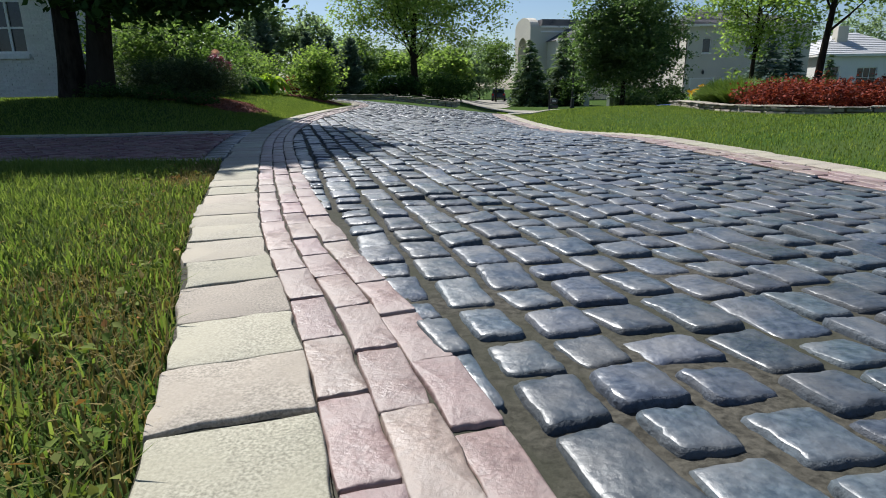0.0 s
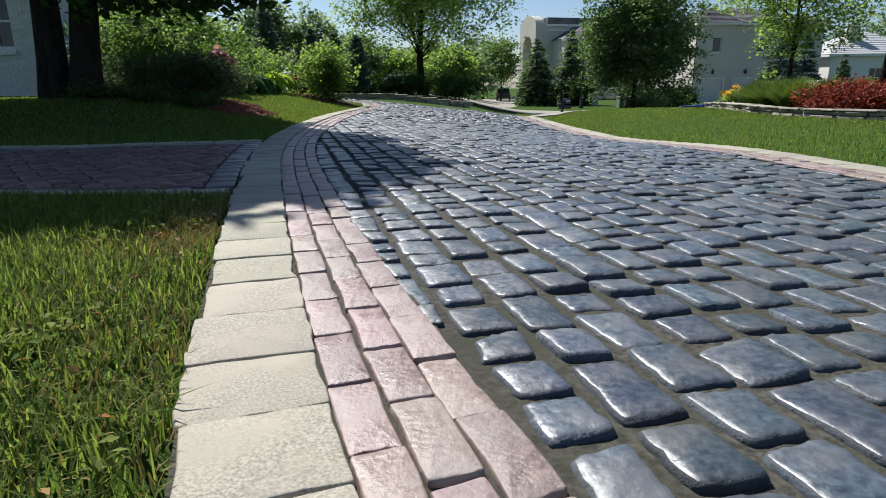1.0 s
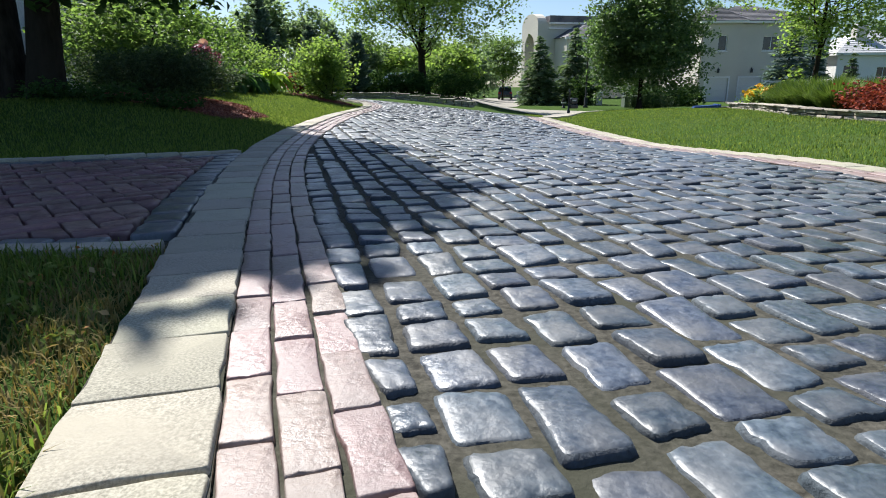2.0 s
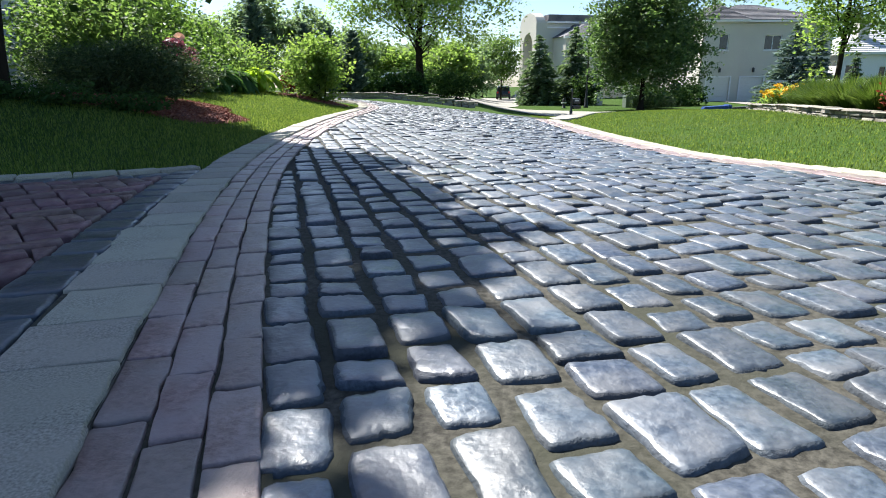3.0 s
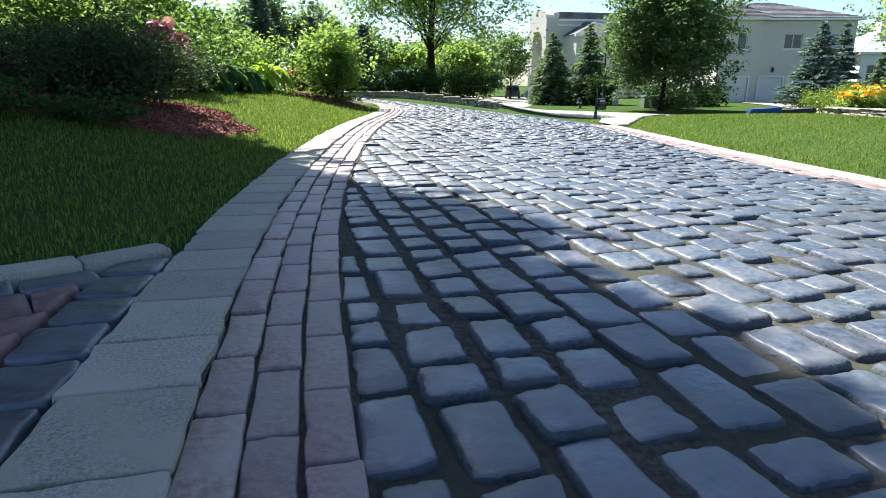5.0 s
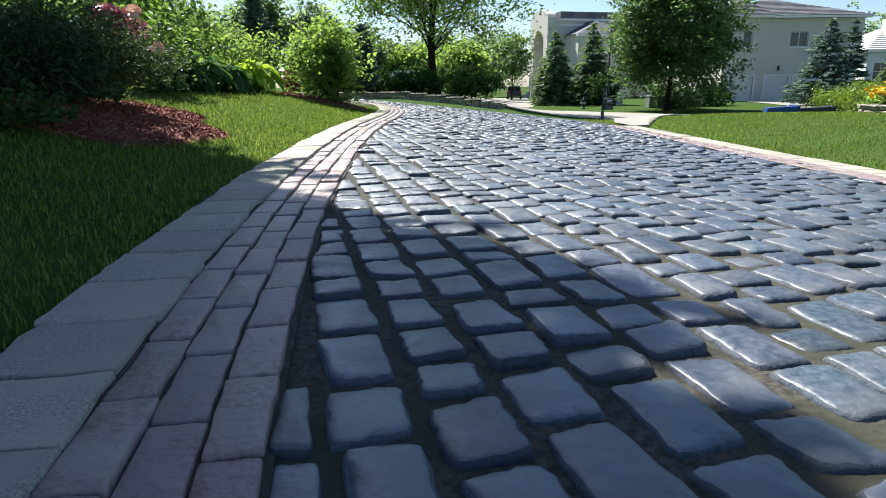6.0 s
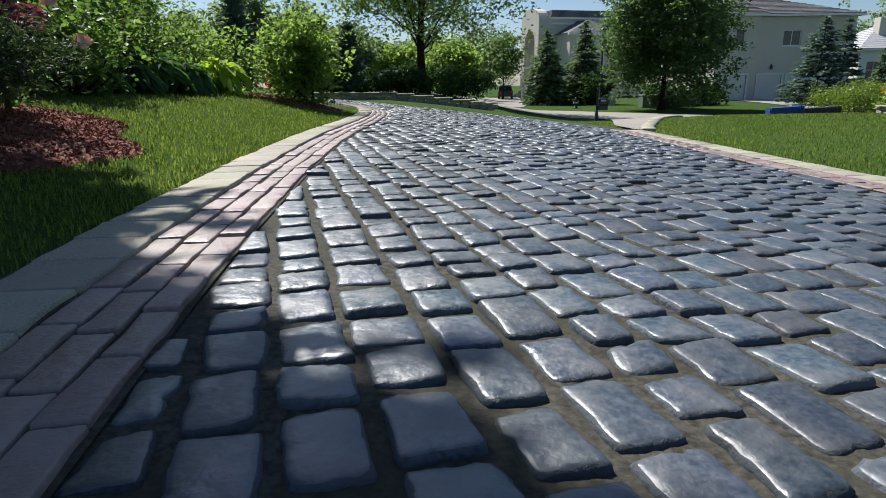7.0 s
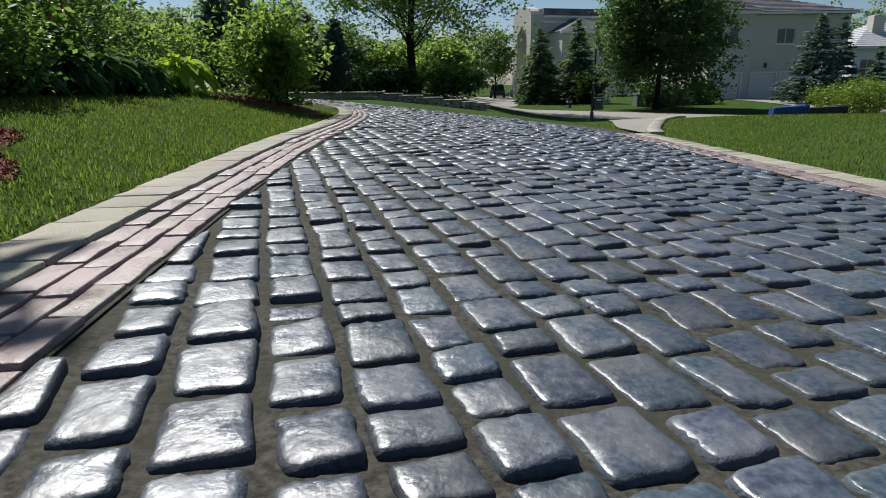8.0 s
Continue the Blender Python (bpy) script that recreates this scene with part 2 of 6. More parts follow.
def solid(name, verts, faces, mat, parent=None, label="", smooth=False, origin=None, rim=None):
    """One mesh object; verts in world metres. Under a parent it keeps the parent's origin unless one is given.
    rim: a second material and a flag for each face that has it."""
    base = origin if origin is not None else (ORIGIN[parent.name] if parent is not None else Vector((0, 0, 0)))
    v = np.asarray(verts, dtype=np.float64).reshape(-1, 3) - np.array(base)
    me = bpy.data.meshes.new(name)
    if isinstance(faces, np.ndarray):
        k = faces.shape[1]
        me.vertices.add(len(v))
        me.vertices.foreach_set("co", v.astype(np.float32).ravel())
        me.loops.add(faces.size)
        me.loops.foreach_set("vertex_index", faces.astype(np.int32).ravel())
        me.polygons.add(len(faces))
        me.polygons.foreach_set("loop_start", np.arange(0, faces.size, k, dtype=np.int32))
        me.update(calc_edges=True)
    else:
        me.from_pydata(v.tolist(), [], faces)
        me.update()
    if smooth:
        me.polygons.foreach_set("use_smooth", np.ones(len(me.polygons), dtype=bool))
    me.materials.append(mat)
    if rim:
        me.materials.append(rim[0])
        me.polygons.foreach_set("material_index", np.array(rim[1], dtype=np.int32))
    ob = new(name, me)
    ORIGIN[ob.name] = Vector(base)
    if parent is not None:
        ob.parent = parent
        ob.location = Vector(base) - ORIGIN[parent.name]
    else:
        ob.location = base
    if label:
        tagged(ob, label)
    return ob


def box(x0, x1, y0, y1, z0, z1):
    v = [(x, y, z) for z in (z0, z1) for y in (y0, y1) for x in (x0, x1)]
    return v, [(0, 2, 3, 1), (4, 5, 7, 6), (0, 1, 5, 4), (1, 3, 7, 5), (3, 2, 6, 7), (2, 0, 4, 6)]


def bevel_box(x0, x1, y0, y1, z0, z1, b=0.01, turn=0.0, about=None):
    """A box with bevelled edges, turned about the vertical."""
    bm = bmesh.new()
    bmesh.ops.create_cube(bm, size=1.0)
    for v in bm.verts:
        v.co = ((x0 + x1) / 2 + v.co.x * (x1 - x0), (y0 + y1) / 2 + v.co.y * (y1 - y0), (z0 + z1) / 2 + v.co.z * (z1 - z0))
    bmesh.ops.bevel(bm, geom=list(bm.edges), offset=b, segments=2, affect="EDGES", profile=0.6)
    v = [tuple(x.co) for x in bm.verts]
    bm.verts.index_update()
    f = [tuple(x.index for x in p.verts) for p in bm.faces]
    bm.free()
    if turn:
        c, s = math.cos(radians(turn)), math.sin(radians(turn))
        ax, ay = about or ((x0 + x1) / 2, (y0 + y1) / 2)
        v = [(ax + (x - ax) * c - (y - ay) * s, ay + (x - ax) * s + (y - ay) * c, z) for x, y, z in v]
    return v, f


def join(*pieces):
    v, f = [], []
    for a, b in pieces:
        k = len(v)
        v += [tuple(p) for p in a]
        f += [tuple(i + k for i in q) for q in b]
    return v, f


def tube(points, radii, sides=8, cap=True):
    """A tapered tube along points."""
    pts = [Vector(p) for p in points]
    v, f = [], []
    for i, p in enumerate(pts):
        d = (pts[min(i + 1, len(pts) - 1)] - pts[max(i - 1, 0)]).normalized()
        a = d.orthogonal().normalized() if abs(d.z) < 0.9 else Vector((1, 0, 0)).cross(d).normalized()
        b = d.cross(a)
        for k in range(sides):
            t = 2 * math.pi * k / sides
            v.append(tuple(p + (a * math.cos(t) + b * math.sin(t)) * radii[i]))
    for i in range(len(pts) - 1):
        for k in range(sides):
            k2 = (k + 1) % sides
            f.append((i * sides + k, i * sides + k2, (i + 1) * sides + k2, (i + 1) * sides + k))
    if cap:
        f.append(tuple(range((len(pts) - 1) * sides, len(pts) * sides)))
        f.append(tuple(reversed(range(sides))))
    return v, f


def lathe(cx, cy, profile, sides=16):
    """Rings of (radius, z) round a vertical axis."""
    v, f = [], []
    for r, z in profile:
        for k in range(sides):
            t = 2 * math.pi * k / sides
            v.append((cx + r * math.cos(t), cy + r * math.sin(t), z))
    for i in range(len(profile) - 1):
        for k in range(sides):
            k2 = (k + 1) % sides
            f.append((i * sides + k, i * sides + k2, (i + 1) * sides + k2, (i + 1) * sides + k))
    f.append(tuple(range((len(profile) - 1) * sides, len(profile) * sides)))
    f.append(tuple(reversed(range(sides))))
    return v, f


def leaf_mesh(centres, length, width, rng, up=0.35, fold=0.18, droop=None, spread=0.35):
    """Folded leaves at the centres, in random directions with their faces turned somewhat upwards. Returns verts and triangles."""
    n = len(centres)
    d = rng.normal(size=(n, 3))
    d[:, 2] *= 0.6
    if droop is not None:
        d = d * 0.5 + droop
    d /= np.linalg.norm(d, axis=1)[:, None] + 1e-9
    nn = rng.normal(size=(n, 3))
    nn[:, 2] = np.abs(nn[:, 2]) + up
    s = np.cross(d, nn)
    s /= np.linalg.norm(s, axis=1)[:, None] + 1e-9
    nn = np.cross(s, d)
    L = length * (1 + spread * rng.uniform(-1, 1, n))[:, None]
    W = width * (1 + spread * rng.uniform(-1, 1, n))[:, None]
    c = np.asarray(centres)
    p0 = c - d * L * 0.5
    p1 = c - d * L * 0.05 + s * W * 0.5 + nn * W * fold
    p2 = c + d * L * 0.5
    p3 = c - d * L * 0.05 - s * W * 0.5 + nn * W * fold
    v = np.stack([p0, p1, p2, p3], axis=1).reshape(-1, 3)
    k = np.arange(n)[:, None] * 4
    f = np.concatenate([k + np.array([[0, 1, 2]]), k + np.array([[0, 2, 3]])], axis=1).reshape(-1, 3)
    return v, f


def clump_points(centre, radii, clumps, per, spread, rng, shell=0.55, flat=0.0, rough=0.25, layer=1.0):
    """Points in clumps that fill the outer part of an uneven ellipsoid. flat: part of the lower half cut away."""
    u = rng.normal(size=(clumps, 3))
    u /= np.linalg.norm(u, axis=1)[:, None]
    if flat:
        u[:, 2] = np.where(u[:, 2] < -flat, -flat * rng.uniform(0, 1, clumps), u[:, 2])
    r = shell + (1 - shell) * rng.uniform(0, 1, clumps) ** 0.6
    lump = 1 + rough * (np.sin(u[:, 0] * 5.1 + centre[0]) * np.cos(u[:, 1] * 4.3 + centre[1]) + 0.5 * rng.uniform(-1, 1, clumps))
    c = np.array(centre) + u * (r * lump)[:, None] * np.array(radii)
    p = np.repeat(c, per, axis=0) + rng.normal(size=(clumps * per, 3)) * spread * np.array([1, 1, layer])
    return c, p

# ---- the lie of the land ----
LEFT_OUT = [(1.62, -4.2), (0.72, -1.2), (0.11, 0.99), (-0.27, 2.0), (-0.5, 2.67), (-0.84, 3.76), (-1.34, 5.51), (-1.64, 6.87), (-1.83, 8.18), (-1.95, 9.44), (-2.04, 10.6), (-2.13, 12.5), (-2.12, 15.0), (-2.25, 17.3), (-2.7, 19.4), (-3.7, 21.4), (-5.2, 23.0), (-7.2, 24.2)]
RIGHT_OUT = [(3.5, -4.2), (3.25, -1.2), (3.05, 1.0), (2.95, 3.0), (2.87, 4.4), (2.72, 5.9), (2.48, 7.5), (2.22, 9.0), (2.05, 10.5), (1.95, 12.0), (1.92, 14.0), (1.95, 15.6)]
RIGHT_END = [(1.95, 15.6), (1.98, 16.6), (1.75, 17.9), (1.05, 19.1), (-0.3, 20.3), (-2.2, 21.9), (-4.6, 24.2), (-6.8, 25.6)]


def smooth(a, b, x):
    t = min(1.0, max(0.0, (x - a) / (b - a)))
    return t * t * (3 - 2 * t)


def spline(points, step):
    """Points every step metres along a smooth curve through points."""
    p = [Vector((*q, 0)) for q in points]
    dense = []
    for i in range(len(p) - 1):
        a, b, c, d = p[max(i - 1, 0)], p[i], p[i + 1], p[min(i + 2, len(p) - 1)]
        for k in range(40):
            t = k / 40
            dense.append(0.5 * ((2 * b) + (c - a) * t + (2 * a - 5 * b + 4 * c - d) * t * t + (3 * b - a - 3 * c + d) * t ** 3))
    dense.append(p[-1])
    out, left = [dense[0]], step
    for a, b in zip(dense, dense[1:]):
        seg = (b - a).length
        at = 0.0
        while seg - at >= left:
            at += left
            out.append(a + (b - a) * (at / seg))
            left = step
        left -= seg - at
    return np.array([(q.x, q.y) for q in out])


EDGE_L = spline(LEFT_OUT, 0.05)
EDGE_R = spline(RIGHT_OUT, 0.05)
EDGE_E = spline(RIGHT_END, 0.05)
EDGE_RE = np.concatenate([EDGE_R, EDGE_E])


def x_left(y):
    return float(np.interp(y, EDGE_L[:, 1], EDGE_L[:, 0]))


def x_right(y):
    return float(np.interp(y, EDGE_RE[:, 1], EDGE_RE[:, 0]))


def road_z(x, y):
    """The paving's height: level along the kerb, falling to the right, more so further on."""
    xl = x_left(min(max(y, -1), 17))
    slope = -0.018 - 0.036 * smooth(6.0, 9.5, y)
    z = 0.012 + 0.035 * smooth(5.5, 9.5, y) + slope * min(max(x - xl, -6.0), 4.8)
    return z - 0.55 * smooth(12, 34, y) * smooth(-3, 4, x)


def land_z(x, y):
    """The ground's height anywhere: a bank left of the kerb, a gentle fall to the street on the right."""
    z = road_z(min(max(x, x_left(min(y, 17)) - 0.3), 3.0), y)
    out = x_left(y) - x if y < 24 else -7.0 - x
    if out > 0:
        rise = 0.30 * smooth(0.0, 2.2, out) * smooth(6.6, 8.8, y) + 0.05 * smooth(0, 1.6, out) * (1 - smooth(3.2, 4.2, y)) + 0.03 * smooth(4.3, 6.5, y) * smooth(0, 1.0, out)
        return z + rise * (1 - 0.6 * smooth(24, 40, y)) + 0.012 * math.sin(x * 2.1) * math.cos(y * 1.7) * smooth(0.3, 1.5, out)
    far = -0.55 * smooth(15, 34, y) * smooth(1.0, 6.0, x)
    ro = x - x_right(min(y, 15.6))
    if ro > 0:
        z += (0.21 * smooth(0, 3.0, ro) + 0.008 * math.sin(x * 2.3 + y) * smooth(0, 1, ro)) * (1 - smooth(20, 30, y))
    return z + far


def inside_road(x, y, pad=0.0):
    return x > x_left(y) + pad and x < x_right(y) - pad and -4.2 < y < 25


def grid_sheet(name, xs, ys, mat, height, label, category="ground"):
    v = [(x, y, height(x, y)) for y in ys for x in xs]
    nx = len(xs)
    f = [(j * nx + i, j * nx + i + 1, (j + 1) * nx + i + 1, (j + 1) * nx + i) for j in range(len(ys) - 1) for i in range(nx - 1)]
    return tagged(solid(name, v, f, mat, smooth=True), label, category, kind="structure")


def ground_height(x, y):
    z = land_z(x, y)
    if inside_road(x, y, 0.02) or (x <= x_left(y) and x > -12 and DRIVE_NEAR(x) < y < DRIVE_FAR(x)):
        return z - 0.12
    return z - 0.012


def DRIVE_NEAR(x):
    return float(np.interp(-x, [0.9, 1.3, 2.5, 12], [4.30, 4.22, 4.20, 4.2]))


def DRIVE_FAR(x):
    return float(np.interp(-x, [1.6, 1.85, 2.2, 2.6, 3.3, 5, 12], [6.90, 6.66, 6.42, 6.24, 6.10, 6.0, 6.0]))


def spaced(a, b, fine_a, fine_b, fine, growth=1.18):
    """Coordinates fine in the middle and coarser outwards."""
    mid = list(np.arange(fine_a, fine_b, fine))
    lo, s = [fine_a], fine
    while lo[-1] > a:
        s *= growth
        lo.append(lo[-1] - s)
    hi, s = [mid[-1] + fine], fine
    while hi[-1] < b:
        s *= growth
        hi.append(hi[-1] + s)
    return list(reversed(lo[1:])) + mid + hi


ground = grid_sheet("ground", spaced(-420, 420, -8, 10, 0.12), spaced(-60, 700, -1.5, 26, 0.12), M_LAWN, ground_height, "mown green lawn and open ground", "lawn")

# ---- the paved road ----
BRICK_W, KERB_W = 0.080, 0.215
road_y = list(np.arange(-4.2, 25.0, 0.25))
bed_v, bed_f = [], []
for j, y in enumerate(road_y):
    a, b = x_left(y) + 0.03, x_right(y) - 0.03
    b = max(b, a + 0.05)
    for i in range(13):
        x = a + (b - a) * i / 12
        bed_v.append((x, y, road_z(x, y) - 0.0122))
for j in range(len(road_y) - 1):
    for i in range(12):
        k = j * 13 + i
        bed_f.append((k, k + 1, k + 14, k + 13))
road = tagged(solid("road", bed_v, bed_f, M_BED, smooth=True), "old granite sett road with sandy joints", "road", kind="structure")

rng = np.random.default_rng(7)


def sett_mesh(corners, z_at, rng, fine=True, top=0.0, depth=0.05, jag=0.0024, inset=0.007, corner=0.015, lean=0.03, dome=False):
    """A worn stone from its corners (in order); dome: a pillow-shaped top with chipped edges. Returns verts and faces."""
    c = [np.array(p, float) for p in corners]
    outline = []
    short = min(np.linalg.norm(c[i] - c[i - 1]) for i in range(len(c)))
    inset, jag = min(inset, 0.11 * short), min(jag, 0.02 * short)
    round_off = [(rng.uniform(0.5, 1.25), rng.uniform(0.5, 1.25)) for _ in c]
    for i in range(len(c)):
        a, b = c[i], c[(i + 1) % len(c)]
        before, after = c[i - 1], c[(i + 1) % len(c)]
        la, lb = np.linalg.norm(before - a), np.linalg.norm(after - a)
        ra = min(0.22 * la, corner) * round_off[i][0]
        rb = min(0.22 * lb, corner) * round_off[i][1]
        pa, pb = a + (before - a) / la * ra, a + (after - a) / lb * rb
        outline.append(pa)
        if fine:
            outline.append((pa + pb) / 2 * 0.42 + a * 0.58)
        outline.append(pb)
        if fine:
            nrm = np.array([(b - a)[1], -(b - a)[0]]) / lb
            end = b + (a - b) / lb * min(0.22 * lb, corner) * round_off[(i + 1) % len(c)][0]
            bow = rng.normal() * jag * 0.8
            for q in ((0.2, 0.4, 0.6, 0.8) if dome else (0.25, 0.5, 0.75)):
                outline.append(pb + (end - pb) * (q + rng.uniform(-0.06, 0.06)) + nrm * (rng.normal() * jag + bow))
    o = np.array(outline)
    n = len(o)
    mid = o.mean(axis=0)
    tilt = rng.normal(size=2) * lean
    base = z_at(mid[0], mid[1]) + top
    chip = np.ones(n)
    if dome and fine:
        chip = np.exp(rng.normal(size=n) * 0.28)
        for _ in range(rng.integers(0, 3)):
            k = rng.integers(n)
            chip[[k, (k + 1) % n]] *= rng.uniform(1.2, 2.0)

    def ring(scale_in, dz, wob, broken=0.0):
        p = mid + (o - mid) * (1 - np.minimum(0.6, scale_in * chip ** broken / (np.linalg.norm(o - mid, axis=1) + 1e-6)))[:, None]
        z = base + dz + (p - mid) @ tilt + rng.normal(size=n) * wob
        return np.c_[p, z]
    swell = 0.0006
    if fine and dome:
        swell = rng.uniform(0.0002, 0.0018)
        rings = [ring(-0.004, -depth, 0), ring(-0.0005, -0.0135, 0.0018), ring(inset * 0.25, -0.0066, 0.0012, 1.0), ring(inset * 0.8, -0.0026, 0.0007, 0.6), ring(inset * 1.8, -0.0006, 0.0002), ring(inset * 3.6, 0.5 * swell, 0.0)]
    elif fine:
        rings = [ring(-0.004, -depth, 0), ring(-0.0008, -0.0098, 0.0014), ring(inset * 0.25, -0.0046, 0.0012), ring(inset * 0.75, -0.0014, 0.0007), ring(inset * 1.6, -0.0002, 0.0003), ring(inset * 3.0, 0.0004, 0.0)]
    else:
        rings = [ring(-0.004, -depth, 0), ring(0.0, -0.010 if dome else -0.008, 0.001), ring(inset * 0.8, 0.0, 0.001)]
    v = np.concatenate(rings + [np.array([[mid[0], mid[1], base + (swell if fine else 0.001)]])])
    f = []
    for r in range(len(rings) - 1):
        for k in range(n):
            k2 = (k + 1) % n
            f.append((r * n + k, r * n + k2, (r + 1) * n + k2, (r + 1) * n + k))
    last = (len(rings) - 1) * n
    for k in range(n):
        f.append((last + k, last + (k + 1) % n, len(v) - 1))
    return v.tolist(), f


def rim_flags(f, fine):
    """Which faces of a stone are its broken sides: the outer three rings of six, or one of three."""
    cut_at = len(f) // 2 if fine else len(f) // 3 * 2
    return [1] * cut_at + [0] * (len(f) - cut_at)


class Pile:
    """Collects pieces for one joined mesh."""

    def __init__(self):
        self.v, self.f, self.rim = [], [], []

    def add(self, v, f, rim=()):
        k = len(self.v)
        self.rim.extend(rim)
        self.v.extend(v)
        self.f.extend([tuple(i + k for i in q) for q in f])


def piece(name, v, f, mat, parent, smooth_it=True, rim=None):
    c = Vector(np.mean(np.array(v), axis=0).tolist())
    return solid(name, v, f, mat, parent, smooth=smooth_it, origin=c, rim=rim)


COL_DIR = np.array([-0.262, 0.965])
COL_SIDE = np.array([0.965, 0.262])
SETT_L, SETT_R = KERB_W + 3 * BRICK_W, KERB_W + 3 * BRICK_W


def lat_limits(s):
    """For a distance s along the columns: how far the setts reach to each side of the column axis."""
    lo, hi = None, None
    for lat in np.arange(-6.0, 7.0, 0.012):
        p = s * COL_DIR + lat * COL_SIDE
        ok = -4.15 < p[1] < 24.4 and p[0] > x_left(p[1]) + SETT_L * 1.0 and p[0] < x_right(p[1]) - (SETT_R if p[1] < 15.6 else 0.05)
        if ok:
            lo = lat if lo is None else lo
            hi = lat
    return lo, hi


S_VALUES = np.arange(-5.2, 25.0, 0.1)
LIMITS = [lat_limits(s) for s in S_VALUES]
S_OK = [(s, *q) for s, q in zip(S_VALUES, LIMITS) if q[0] is not None]
S_ARR = np.array(S_OK)


def lo_at(s):
    return float(np.interp(s, S_ARR[:, 0], S_ARR[:, 1]))


def hi_at(s):
    return float(np.interp(s, S_ARR[:, 0], S_ARR[:, 2]))


rest_near, rest_far = Pile(), Pile()
sett_parts = []
lat = -4.6
while lat < 5.6:
    pitch = rng.uniform(0.124, 0.150)
    s = -5.0 + rng.uniform(0, 0.15)
    while s < 24.5:
        ln = rng.uniform(0.112, 0.205) if rng.random() < 0.85 else rng.uniform(0.19, 0.235)
        a, b = lat, lat + pitch
        lo, hi = lo_at(s + ln / 2), hi_at(s + ln / 2)
        if b > lo + 0.03 and a < hi - 0.03 and S_ARR[0, 0] < s < S_ARR[-1, 0]:
            j = 0.0118 + rng.uniform(-0.003, 0.003)
            l0, l1 = max(a + j, lo_at(s) + 0.006), max(a + j, lo_at(s + ln) + 0.006)
            r0, r1 = min(b - j, hi_at(s) - 0.006), min(b - j, hi_at(s + ln) - 0.006)
            if min(r0 - l0, r1 - l1) > 0.018 and r0 - l0 + r1 - l1 > 0.08:
                w = lambda: rng.normal() * 0.0052
                g = j * 0.8
                quad = [(l0 + w(), s + g + w()), (r0 + w(), s + g + w()), (r1 + w(), s + ln - g + w()), (l1 + w(), s + ln - g + w())]
                pts = [(p * COL_SIDE + q * COL_DIR) for p, q in quad]
                cx, cy = np.mean(pts, axis=0)
                near = 0.3 < cy < 11.5
                v, f = sett_mesh(pts, road_z, rng, fine=near, top=rng.normal() * 0.0032, jag=0.0015, inset=0.0085, corner=0.024, lean=0.034, dome=True)
                path_x = np.interp(cy, [0.5, 2, 4.5, 6, 9], [0.6, 0.2, -0.2, -0.55, -0.6])
                if near and 0.9 < cy < 9.6 and abs(cx - path_x - 0.1) < 0.36 and len(sett_parts) < 300:
                    sett_parts.append((v, f))
                elif near:
                    rest_near.add(v, f, rim_flags(f, True))
                else:
                    rest_far.add(v, f, rim_flags(f, False))
        s += ln
    lat += pitch

# ---- kerbs and brick borders ----


def along(edge):
    d = np.gradient(edge, axis=0)
    d /= np.linalg.norm(d, axis=1)[:, None]
    return np.r_[0, np.cumsum(np.linalg.norm(np.diff(edge, axis=0), axis=1))], d


def edge_block(edge, run, d, s0, s1, o0, o1, side, rng, z_at, top=0.0, fine=True, joint=0.004, wob=0.003, inset=0.008, jag=0.0012, corner=0.012):
    """A block between distances s0, s1 along an edge and offsets o0, o1 across it."""
    def at(s, o):
        x, y = np.interp(s, run, edge[:, 0]), np.interp(s, run, edge[:, 1])
        dx, dy = np.interp(s, run, d[:, 0]), np.interp(s, run, d[:, 1])
        return np.array([x + side * dy * o, y - side * dx * o])
    w = lambda: rng.normal() * wob
    q = [at(s0 + joint + w(), o0 + joint + w()), at(s0 + joint + w(), o1 - joint + w()), at(s1 - joint + w(), o1 - joint + w()), at(s1 - joint + w(), o0 + joint + w())]
    if side < 0:
        q = [q[1], q[0], q[3], q[2]]
    return sett_mesh(q, z_at, rng, fine=fine, top=top, depth=0.055, inset=inset, jag=jag, corner=corner, lean=0.007), (q[0] + q[2]) / 2


def lay_border(edge, side, seed, parts=True):
    rng = np.random.default_rng(seed)
    run, d = along(edge)
    kerb_pile, brick_pile, kerb_parts, brick_parts = Pile(), Pile(), [], []
    s = 0.05
    while s < run[-1] - 0.25:
        ln = rng.uniform(0.195, 0.235)
        near = 0 < np.interp(s, run, edge[:, 1]) < 13
        (v, f), c = edge_block(edge, run, d, s, s + ln, 0.0 + rng.normal() * 0.006, KERB_W, side, rng, road_z, 0.010 + rng.normal() * 0.0008, near, 0.002, 0.0014, 0.0018, 0.0028, 0.008)
        (kerb_parts.append((v, f)) if parts else kerb_pile.add(v, f))
        s += ln
    for r in range(3):
        s = 0.02 + (0.0, 0.115, 0.04)[r]
        while s < run[-1] - 0.25:
            ln = rng.uniform(0.203, 0.221)
            near = 0 < np.interp(s, run, edge[:, 1]) < 12.5
            (v, f), c = edge_block(edge, run, d, s, s + ln, KERB_W + r * BRICK_W, KERB_W + (r + 1) * BRICK_W, side, rng, road_z, 0.002 + rng.normal() * 0.0022, near, 0.0028, 0.0018, 0.0022, 0.0014, 0.006)
            if parts and near and len(brick_parts) < 296:
                brick_parts.append((v, f))
            else:
                brick_pile.add(v, f)
            s += ln
    return kerb_pile, brick_pile, kerb_parts, brick_parts

# ---- plants ----


